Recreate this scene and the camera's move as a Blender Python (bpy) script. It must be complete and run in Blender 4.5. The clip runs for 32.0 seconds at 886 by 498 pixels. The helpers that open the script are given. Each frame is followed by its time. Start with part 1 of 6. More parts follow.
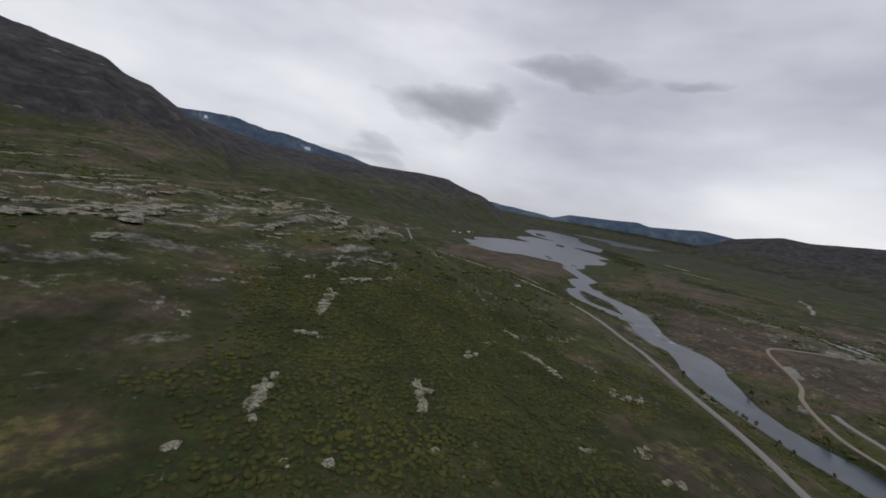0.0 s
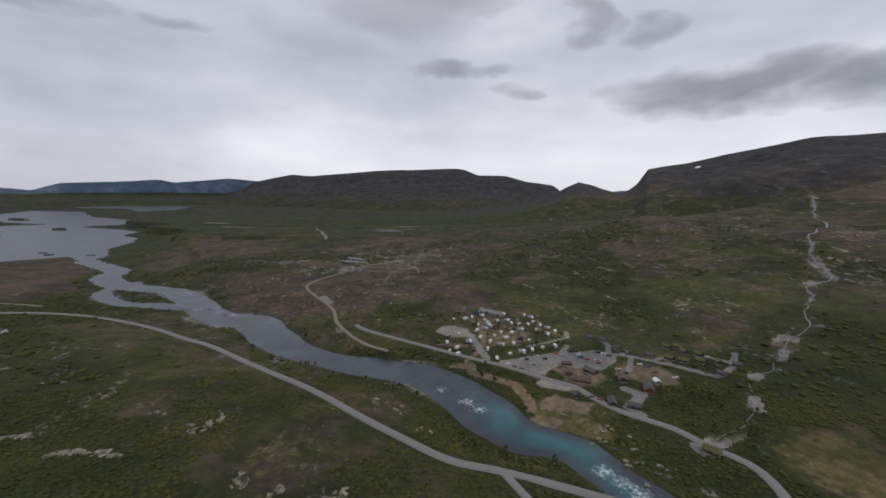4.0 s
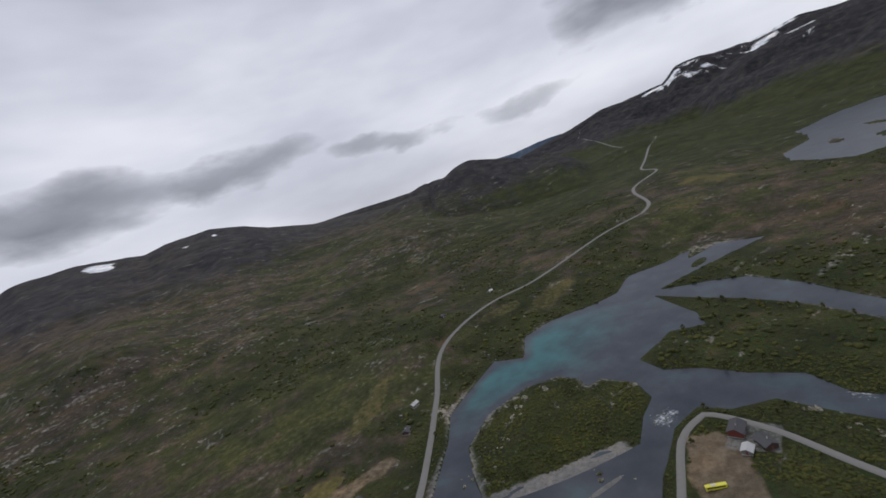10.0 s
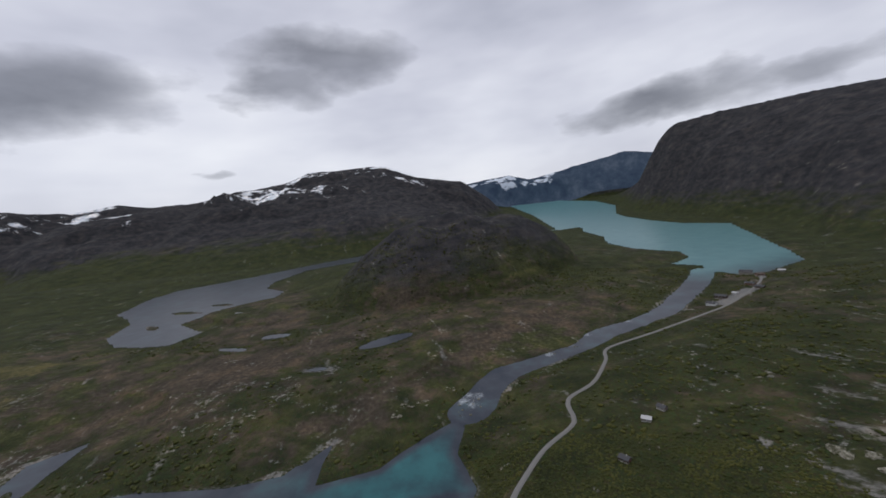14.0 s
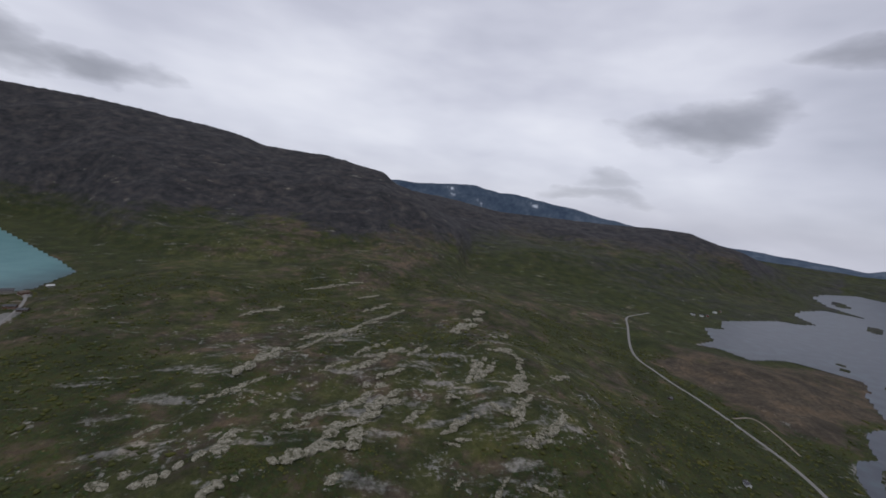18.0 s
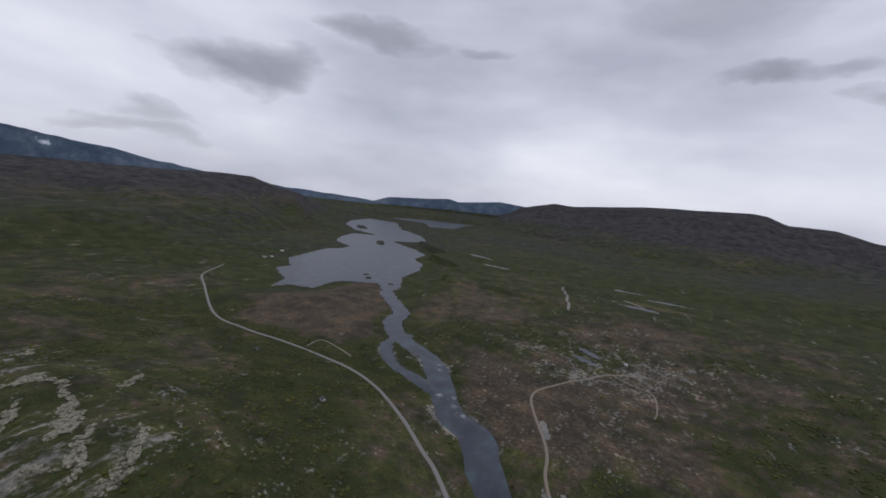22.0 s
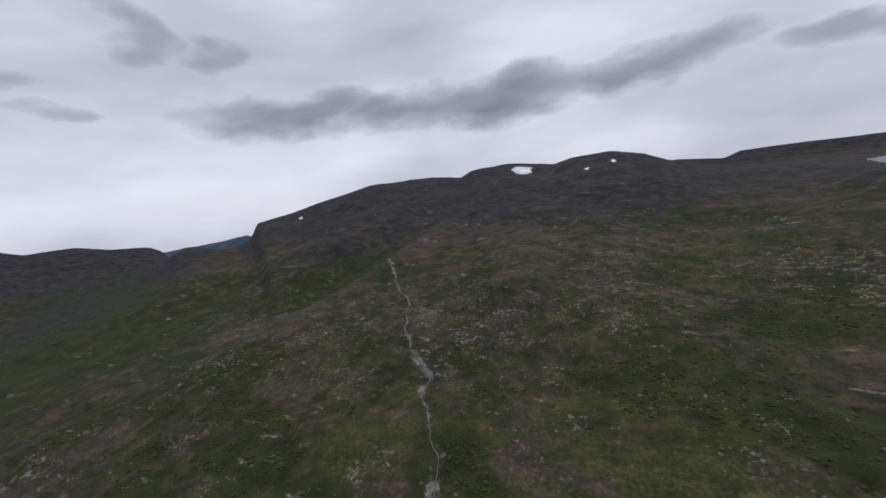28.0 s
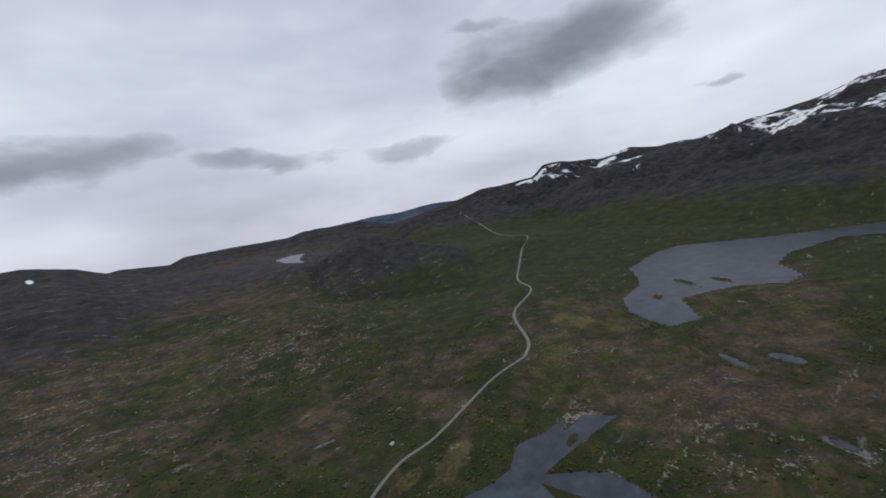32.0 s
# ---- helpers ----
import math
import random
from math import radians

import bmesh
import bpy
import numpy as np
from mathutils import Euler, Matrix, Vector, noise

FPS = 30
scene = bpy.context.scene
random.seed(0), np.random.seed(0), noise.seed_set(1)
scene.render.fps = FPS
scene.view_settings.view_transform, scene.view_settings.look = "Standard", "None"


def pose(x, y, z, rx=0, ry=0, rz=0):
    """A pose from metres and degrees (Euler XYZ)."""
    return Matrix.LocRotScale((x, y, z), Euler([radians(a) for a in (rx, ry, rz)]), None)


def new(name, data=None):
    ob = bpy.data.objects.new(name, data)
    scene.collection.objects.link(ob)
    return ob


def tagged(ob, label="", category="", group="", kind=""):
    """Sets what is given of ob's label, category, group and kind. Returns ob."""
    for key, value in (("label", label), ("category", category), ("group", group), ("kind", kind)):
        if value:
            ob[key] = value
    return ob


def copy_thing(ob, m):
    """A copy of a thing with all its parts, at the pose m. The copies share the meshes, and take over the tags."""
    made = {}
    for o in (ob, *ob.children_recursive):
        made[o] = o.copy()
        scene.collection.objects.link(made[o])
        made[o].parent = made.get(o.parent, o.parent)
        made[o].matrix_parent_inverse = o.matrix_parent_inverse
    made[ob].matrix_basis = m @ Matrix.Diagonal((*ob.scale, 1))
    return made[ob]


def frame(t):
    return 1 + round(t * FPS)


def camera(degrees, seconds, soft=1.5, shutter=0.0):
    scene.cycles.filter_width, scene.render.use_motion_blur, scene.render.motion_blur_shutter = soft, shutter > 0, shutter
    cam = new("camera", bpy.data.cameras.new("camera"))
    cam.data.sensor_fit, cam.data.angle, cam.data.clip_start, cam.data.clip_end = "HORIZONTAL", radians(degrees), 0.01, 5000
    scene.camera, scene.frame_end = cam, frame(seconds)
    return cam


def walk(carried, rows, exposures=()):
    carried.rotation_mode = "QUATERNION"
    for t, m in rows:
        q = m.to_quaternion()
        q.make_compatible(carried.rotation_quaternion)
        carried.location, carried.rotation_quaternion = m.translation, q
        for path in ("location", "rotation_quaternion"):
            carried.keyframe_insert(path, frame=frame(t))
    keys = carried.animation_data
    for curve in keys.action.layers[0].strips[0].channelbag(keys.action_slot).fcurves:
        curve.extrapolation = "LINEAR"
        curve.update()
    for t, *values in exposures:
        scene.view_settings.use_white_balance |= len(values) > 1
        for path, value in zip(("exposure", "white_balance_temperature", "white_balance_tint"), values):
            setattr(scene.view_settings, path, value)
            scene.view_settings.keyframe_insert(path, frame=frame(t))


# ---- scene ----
cam = camera(95.2, 32.0, soft=1.7)
# seconds, place (m), turn (degrees)
PATH = [
    (0.0, -24.2, 11.6, 99.7, 83.12, -10.95, -42.31), (0.5, -23.3, 12.5, 104.3, 83.07, -11.02, -50.89),
    (1.0, -22.3, 13.2, 108.8, 83.02, -10.77, -58.57), (1.5, -21.1, 13.7, 113.3, 82.97, -10.14, -66.02),
    (2.0, -19.8, 14.2, 117.8, 82.97, -9.27, -72.66), (2.5, -18.3, 14.3, 122.4, 82.93, -7.83, -80.00),
    (3.0, -16.7, 14.1, 127.1, 82.86, -5.64, -87.50), (3.5, -14.9, 13.2, 131.8, 82.74, -3.20, -95.08),
    (5.5, -7.0, 7.0, 150.7, 81.78, 5.79, -126.86), (6.0, -5.5, 5.5, 155.4, 81.76, 7.33, -135.29),
    (6.5, -4.3, 4.0, 160.2, 81.71, 9.21, -143.66), (7.0, -3.4, 2.4, 165.0, 81.72, 11.41, -152.25),
    (7.5, -2.7, 0.9, 169.8, 81.76, 13.29, -160.86), (8.0, -2.0, -0.5, 174.6, 81.75, 15.15, -169.94),
    (8.5, -1.6, -2.0, 179.3, 81.84, 16.45, -179.04), (9.0, -1.4, -3.3, 184.0, 81.87, 17.72, 171.60),
    (9.5, -1.3, -4.3, 188.7, 81.96, 18.75, 162.54), (10.0, -1.3, -5.2, 193.5, 82.04, 19.64, 153.53),
    (10.5, -1.3, -6.4, 198.1, 82.22, 19.99, 144.07), (11.0, -1.4, -7.5, 202.8, 82.43, 19.76, 133.75),
    (11.5, -1.6, -8.4, 207.5, 82.64, 19.51, 123.47), (12.0, -1.9, -9.1, 212.3, 82.88, 17.63, 113.38),
    (12.5, -2.2, -9.7, 217.4, 83.07, 15.42, 103.40), (13.0, -2.4, -10.1, 222.6, 83.28, 12.89, 92.85),
    (13.5, -2.4, -10.4, 227.8, 83.43, 10.19, 82.98), (14.0, -2.5, -10.6, 232.9, 83.60, 6.72, 72.70),
    (14.5, -2.5, -10.6, 237.7, 83.74, 3.81, 61.99), (16.5, -2.2, -9.6, 256.2, 83.96, -4.62, 19.84),
    (17.0, -2.0, -8.9, 261.0, 83.85, -6.19, 10.37), (17.5, -1.8, -7.9, 266.0, 83.69, -6.78, 0.21),
    (18.0, -1.6, -6.7, 271.1, 83.47, -7.26, -10.19), (18.5, -1.2, -5.3, 276.2, 83.19, -8.20, -18.82),
    (19.0, -0.8, -3.8, 281.3, 83.05, -9.36, -25.22), (19.5, -0.3, -2.5, 286.1, 82.88, -9.49, -32.67),
    (20.0, 0.2, -1.3, 290.8, 82.69, -9.39, -39.06), (20.5, 0.8, -0.2, 295.1, 82.53, -8.66, -45.56),
    (21.0, 1.7, 1.0, 299.4, 82.43, -8.13, -52.74), (21.5, 2.8, 2.2, 303.6, 82.31, -7.57, -59.99),
    (22.0, 4.2, 3.4, 307.8, 82.22, -6.35, -66.93), (22.5, 5.5, 4.7, 312.0, 82.21, -4.49, -74.33),
    (23.0, 6.6, 5.7, 316.4, 82.12, -2.80, -81.61), (23.5, 7.5, 6.3, 320.8, 82.12, -0.52, -88.55),
    (24.0, 8.3, 6.3, 325.4, 82.03, 1.43, -95.86), (24.5, 8.9, 5.8, 330.0, 81.97, 2.35, -103.29),
    (26.5, 10.3, 2.1, 349.0, 81.89, 6.03, -130.55), (27.0, 10.7, 1.1, 353.8, 81.89, 7.13, -138.39),
    (27.5, 11.2, -0.0, 358.5, 81.90, 7.48, -146.38), (28.0, 11.7, -1.0, 363.2, 81.93, 8.51, -154.30),
    (28.5, 12.3, -1.7, 367.7, 81.96, 9.97, -162.40), (29.0, 12.8, -2.0, 372.3, 81.99, 10.94, -170.75),
    (29.5, 13.2, -2.1, 376.9, 82.06, 11.37, -179.02), (30.0, 13.5, -2.3, 381.6, 82.17, 11.54, 172.46),
    (30.5, 13.7, -2.5, 386.5, 82.29, 11.94, 163.88), (31.0, 13.9, -2.9, 391.5, 82.45, 11.58, 154.83),
    (31.5, 14.1, -3.6, 396.5, 82.67, 11.38, 145.59), (32.0, 14.4, -4.4, 401.5, 82.79, 11.14, 136.15),
]
walk(cam, [(t, pose(x, y, z, a, b, c)) for t, x, y, z, a, b, c in PATH],
     [(0.0, 0.05, 6650, 8.0), (3.0, 0.06, 6560, 9.0), (7.0, 0.05, 6480, 9.0), (12.0, 0.02, 6420, 9.0), (20.0, -0.02, 6320, 10.5), (32.0, -0.02, 6250, 10.5)])

# ---------------------------------------------------------------- light
SUN_ELEV, SUN_AZ = 64.0, 205.0
world = bpy.data.worlds.new("overcast_sky")
scene.world = world
world.use_nodes = True

def sky_nodes():
    nt = world.node_tree
    bg = nt.nodes["Background"]
    way = nt.nodes.new("ShaderNodeTexCoord").outputs["Generated"]
    sky = nt.nodes.new("ShaderNodeTexSky")
    sky.sky_type, sky.sun_disc = "NISHITA", False
    sky.sun_elevation, sky.sun_rotation = radians(SUN_ELEV), radians(SUN_AZ)

    def op(kind, a, b=0.0, clamp=False):
        m = nt.nodes.new("ShaderNodeMath")
        m.operation, m.use_clamp = kind, clamp
        for sock, v in zip(m.inputs, (a, b)):
            if hasattr(v, "is_linked"):
                nt.links.new(v, sock)
            else:
                sock.default_value = v
        return m.outputs[0]

    def fuzz(scale, detail, stretch, rough=0.55):
        mp = nt.nodes.new("ShaderNodeMapping")
        mp.inputs["Scale"].default_value = (scale, scale, scale * stretch)
        nt.links.new(way, mp.inputs["Vector"])
        n = nt.nodes.new("ShaderNodeTexNoise")
        n.inputs["Scale"].default_value, n.inputs["Detail"].default_value, n.inputs["Roughness"].default_value = 1.0, detail, rough
        nt.links.new(mp.outputs["Vector"], n.inputs["Vector"])
        return n.outputs["Fac"]

    sep = nt.nodes.new("ShaderNodeSeparateXYZ")
    nt.links.new(way, sep.inputs[0])
    el = op("MULTIPLY", op("ARCSINE", sep.outputs[2]), 57.2958)
    az = op("MULTIPLY", op("ARCTAN2", sep.outputs[0], sep.outputs[1]), 57.2958)
    soft, wisp = fuzz(1.7, 4, 3.0, 0.5), fuzz(5.0, 5, 2.6, 0.5)
    az2 = op("ADD", az, op("MULTIPLY", op("SUBTRACT", wisp, 0.5), 20.0))
    el2 = op("ADD", el, op("MULTIPLY", op("SUBTRACT", fuzz(6.0, 6, 2.2, 0.5), 0.5), 7.0))
    dark = None
    for ca, ce, wa, we, depth in CLOUDS:
        d = op("SUBTRACT", az2, ca if ca <= 180 else ca - 360.0)
        d = op("SUBTRACT", op("FLOORED_MODULO", op("ADD", d, 180.0), 360.0), 180.0)
        u, v = op("DIVIDE", d, wa), op("DIVIDE", op("SUBTRACT", el2, ce), we)
        q = op("ADD", op("MULTIPLY", u, u), op("MULTIPLY", v, v))
        c = op("MULTIPLY", op("DIVIDE", op("SUBTRACT", 1.35, q), 1.25, clamp=True), depth)
        dark = c if dark is None else op("MAXIMUM", dark, c)
    base = nt.nodes.new("ShaderNodeValToRGB")
    stops = [(0.34, (0.42, 0.43, 0.505)), (0.5, (0.56, 0.565, 0.645)), (0.63, (0.69, 0.695, 0.765)), (0.84, (0.86, 0.86, 0.9))]
    els = base.color_ramp.elements
    els.new(0.5)
    els.new(0.8)
    for e, (p, c) in zip(els, stops):
        e.position, e.color = p, (*c, 1)
    low = op("SUBTRACT", 1.0, op("DIVIDE", op("ABSOLUTE", op("SUBTRACT", el, 6.0)), 14.0), clamp=True)
    west = op("SUBTRACT", op("FLOORED_MODULO", op("ADD", op("SUBTRACT", az, 262.0), 180.0), 360.0), 180.0)
    west = op("SUBTRACT", 1.0, op("DIVIDE", op("ABSOLUTE", west), 62.0), clamp=True)
    lift = op("ADD", op("MULTIPLY", low, 0.03), op("MULTIPLY", op("MULTIPLY", low, west), 0.17))
    nt.links.new(op("ADD", op("ADD", op("MULTIPLY", soft, 0.85), op("MULTIPLY", wisp, 0.15)), lift), base.inputs["Fac"])

    def blend(fac, a, b, kind="MIX"):
        m = nt.nodes.new("ShaderNodeMix")
        m.data_type, m.blend_type = "RGBA", kind
        for sock, v in ((m.inputs[0], fac), (m.inputs[6], a), (m.inputs[7], b)):
            if hasattr(v, "is_linked"):
                nt.links.new(v, sock)
            else:
                sock.default_value = v if isinstance(v, float) else (*v, 1)
        return m.outputs[2]

    col = blend(op("MULTIPLY", dark, op("ADD", 0.55, op("MULTIPLY", wisp, 0.8)), clamp=True), base.outputs["Color"], (0.185, 0.187, 0.215))
    col = blend(0.008, col, sky.outputs["Color"], "ADD")
    nt.links.new(col, bg.inputs["Color"])
    bg.inputs["Strength"].default_value = 1.0


# darker cloud banks: azimuth, elevation, half sizes (degrees), depth
CLOUDS = [(41, 12.5, 8.8, 3.0, 0.75), (31, 5.4, 3.9, 1.1, 0.4), (104, 16.6, 4.8, 1.2, 0.6), (112, 13.8, 3.4, 1.1, 0.5), (103, 25.0, 12.2, 2.9, 0.45),
    (121, 21.3, 3.7, 2.6, 0.55), (56, 18.8, 6.3, 1.7, 0.6), (70, 19.1, 5.8, 0.8, 0.45), (31, 3.5, 5.6, 1.1, 0.4), (97, 23.5, 9.9, 3.6, 0.4),
    (139, 12.2, 14, 2.6, 0.8), (160, 11.4, 19, 3.1, 0.95), (181, 11.0, 14, 2.1, 0.8), (120, 19.5, 3.4, 1.4, 0.5), (128, 19.1, 3.8, 1.6, 0.5),
    (203, 8.8, 7.4, 1.4, 0.6), (221, 7.7, 7.0, 1.2, 0.5), (244, 15.6, 14, 4.8, 0.95), (237, 12.9, 10.3, 3.3, 0.9), (275, 19.5, 11.8, 3.8, 0.9),
    (269, 16.8, 5.9, 3.1, 0.75), (316, 8.9, 10.5, 2.6, 0.9), (328, 9.4, 7.7, 1.7, 0.7), (259, 6.6, 2.2, 0.7, 0.5), (232, 20.0, 4.2, 0.8, 0.5),
    (8, 6.3, 6.4, 0.9, -0.35)]
sky_nodes()


sun_data = bpy.data.lights.new("sun", "SUN")
sun_data.energy, sun_data.angle, sun_data.color = 0.8, radians(40), (1.0, 0.96, 0.9)
sun = new("sun", sun_data)
sun.matrix_world = pose(0, 0, 500, 90 - SUN_ELEV, 0, 180 - SUN_AZ)

# ---------------------------------------------------------------- small tools
rng = np.random.default_rng(7)


def hash2(ix, iy, seed):
    n = (ix * 374761393 + iy * 668265263 + seed * 974634521) & 0xFFFFFFFF
    n = ((n ^ (n >> 13)) * 1274126177) & 0xFFFFFFFF
    return ((n ^ (n >> 16)) & 0xFFFF) / 65535.0


def vnoise(x, y, seed=0):
    ix, iy = np.floor(x).astype(np.int64), np.floor(y).astype(np.int64)
    fx, fy = x - ix, y - iy
    fx, fy = fx * fx * (3 - 2 * fx), fy * fy * (3 - 2 * fy)
    a, b = hash2(ix, iy, seed), hash2(ix + 1, iy, seed)
    c, d = hash2(ix, iy + 1, seed), hash2(ix + 1, iy + 1, seed)
    return (a * (1 - fx) + b * fx) * (1 - fy) + (c * (1 - fx) + d * fx) * fy


def fbm(x, y, size, octaves=4, seed=0, ridged=False):
    """Layered noise, about -1 to 1, with its largest features of that size in metres."""
    total, amp, norm = 0.0, 1.0, 0.0
    for o in range(octaves):
        n = vnoise(x / size * 2 ** o + 17.3 * o, y / size * 2 ** o - 9.1 * o, seed + o) * 2 - 1
        total = total + amp * ((1 - 2 * np.abs(n)) if ridged else n)
        norm += amp
        amp *= 0.5
    return total / norm


def sstep(x, a, b):
    u = np.clip((x - a) / (b - a), 0, 1)
    return u * u * (3 - 2 * u)


def line_dist(x, y, pts, reach=400.0):
    """Distance to a line of points (x, y, value...), and the values at the nearest place."""
    pts = np.array(pts, float)
    out = np.full(x.shape, 1e4)
    outs = [np.full(x.shape, pts[:, k].mean()) for k in range(2, pts.shape[1])]
    near = (x > pts[:, 0].min() - reach) & (x < pts[:, 0].max() + reach) & (y > pts[:, 1].min() - reach) & (y < pts[:, 1].max() + reach)
    x, y = x[near], y[near]
    best = np.full(x.shape, 1e9)
    vals = [np.zeros(x.shape) for _ in outs]
    for p, q in zip(pts[:-1], pts[1:]):
        dx, dy = q[0] - p[0], q[1] - p[1]
        u = np.clip(((x - p[0]) * dx + (y - p[1]) * dy) / (dx * dx + dy * dy), 0, 1)
        dd = np.hypot(x - p[0] - u * dx, y - p[1] - u * dy)
        m = dd < best
        best = np.where(m, dd, best)
        for k in range(len(vals)):
            vals[k] = np.where(m, p[2 + k] + u * (q[2 + k] - p[2 + k]), vals[k])
    out[near] = best
    for full, v in zip(outs, vals):
        full[near] = v
    return out, outs


def poly_sdf(x, y, pts):
    """Signed distance to a closed outline: negative inside."""
    ring = list(pts) + [pts[0]]
    dist, _ = line_dist(x, y, ring)
    inside = np.zeros(x.shape, bool)
    near = dist < 9000
    x, y = x[near], y[near]
    part_in = np.zeros(x.shape, bool)
    for (x0, y0), (x1, y1) in zip(ring[:-1], ring[1:]):
        if y0 == y1:
            continue
        cross = ((y0 > y) != (y1 > y)) & (x < (x1 - x0) * (y - y0) / (y1 - y0) + x0)
        part_in ^= cross
    inside[near] = part_in
    return np.where(inside, -dist, dist)


def idw(x, y, pts, power=2.4, soft=60.0):
    num, den = 0.0, 0.0
    for px, py, pz in pts:
        w = ((x - px) ** 2 + (y - py) ** 2 + soft ** 2) ** (-power / 2)
        num = num + w * pz
        den = den + w
    return num / den


def smooth_line(pts, step):
    """Points every step metres along a rounded line (Catmull-Rom)."""
    p = np.array(pts, float)
    p = np.vstack([2 * p[0] - p[1], p, 2 * p[-1] - p[-2]])
    out = []
    for i in range(1, len(p) - 2):
        n = max(2, int(np.hypot(*(p[i + 1] - p[i])[:2]) / step))
        u = np.linspace(0, 1, n, endpoint=False)[:, None]
        out.append(0.5 * (2 * p[i] + (p[i + 1] - p[i - 1]) * u + (2 * p[i - 1] - 5 * p[i] + 4 * p[i + 1] - p[i + 2]) * u ** 2
                          + (3 * p[i] - p[i - 1] - 3 * p[i + 1] + p[i + 2]) * u ** 3))
    return np.vstack(out + [p[-2:-1]])


def grid_mesh(name, verts, faces, smooth=True):
    """A mesh from numpy arrays of places and quads or triangles."""
    me = bpy.data.meshes.new(name)
    n, k = faces.shape
    me.vertices.add(len(verts))
    me.vertices.foreach_set("co", np.ascontiguousarray(verts, np.float32).ravel())
    me.loops.add(n * k)
    me.loops.foreach_set("vertex_index", np.ascontiguousarray(faces, np.int32).ravel())
    me.polygons.add(n)
    me.polygons.foreach_set("loop_start", np.arange(0, n * k, k, dtype=np.int32))
    me.polygons.foreach_set("use_smooth", np.full(n, smooth))
    me.update(calc_edges=True)
    me.validate()
    return me


def set_mask(me, name, r, g, b):
    """Ground cover shares, kept with the mesh for its material."""
    at = me.attributes.new(name, "FLOAT_COLOR", "POINT")
    at.data.foreach_set("color", np.stack([r, g, b, np.ones_like(r)], 1).astype(np.float32).ravel())


# ---------------------------------------------------------------- materials
def material(name):
    m = bpy.data.materials.new(name)
    m.use_nodes = True
    nt = m.node_tree
    return m, nt, nt.nodes["Principled BSDF"]


def node(nt, kind, **props):
    n = nt.nodes.new(kind)
    for key, value in props.items():
        if key in n.inputs:
            n.inputs[key].default_value = value
    return n


def noise_tex(nt, scale, detail=6, rough=0.6, vec=None):
    n = node(nt, "ShaderNodeTexNoise", Scale=scale, Detail=detail, Roughness=rough)
    if vec:
        nt.links.new(vec, n.inputs["Vector"])
    return n.outputs["Fac"]


def ramp(nt, fac, stops):
    r = nt.nodes.new("ShaderNodeValToRGB")
    els = r.color_ramp.elements
    while len(els) < len(stops):
        els.new(0.5)
    for e, (p, c) in zip(els, stops):
        e.position = p
        e.color = (*c, 1) if len(c) == 3 else c
    nt.links.new(fac, r.inputs["Fac"])
    return r.outputs["Color"]


def mix(nt, fac, a, b, kind="MIX"):
    m = nt.nodes.new("ShaderNodeMix")
    m.data_type, m.blend_type = "RGBA", kind
    for sock, v in ((m.inputs[0], fac), (m.inputs[6], a), (m.inputs[7], b)):
        if hasattr(v, "links") or hasattr(v, "is_linked"):
            nt.links.new(v, sock)
        else:
            sock.default_value = v if isinstance(v, float) else (*v, 1)
    return m.outputs[2]


def calc(nt, op, a, b=0.0, clamp=False):
    m = nt.nodes.new("ShaderNodeMath")
    m.operation, m.use_clamp = op, clamp
    for sock, v in zip(m.inputs, (a, b)):
        if hasattr(v, "is_linked"):
            nt.links.new(v, sock)
        else:
            sock.default_value = v
    return m.outputs[0]


def where_on(nt):
    return nt.nodes.new("ShaderNodeNewGeometry").outputs["Position"]


def bump(nt, bsdf, height, strength, distance):
    b = node(nt, "ShaderNodeBump", Strength=strength, Distance=distance)
    nt.links.new(height, b.inputs["Height"])
    nt.links.new(b.outputs["Normal"], bsdf.inputs["Normal"])


def surface(name, base, rough=0.6, scale=1.0, spread=0.25, metallic=0.0, relief=0.02):
    """A plain painted, metal, wood or stone surface with mottling at two scales."""
    m, nt, bsdf = material(name)
    pos = where_on(nt)
    n1, n2 = noise_tex(nt, scale, 5, vec=pos), noise_tex(nt, scale * 9, 4, vec=pos)
    dark = tuple(c * (1 - spread) for c in base)
    light = tuple(min(1.0, c * (1 + spread)) for c in base)
    col = mix(nt, calc(nt, "ADD", calc(nt, "MULTIPLY", n1, 0.6), calc(nt, "MULTIPLY", n2, 0.4)), dark, light)
    info = nt.nodes.new("ShaderNodeObjectInfo")
    col = mix(nt, calc(nt, "MULTIPLY", info.outputs["Random"], 0.25), col, dark)
    nt.links.new(col, bsdf.inputs["Base Color"])
    bsdf.inputs["Roughness"].default_value = rough
    bsdf.inputs["Metallic"].default_value = metallic
    bump(nt, bsdf, n2, 0.3, relief)
    return m


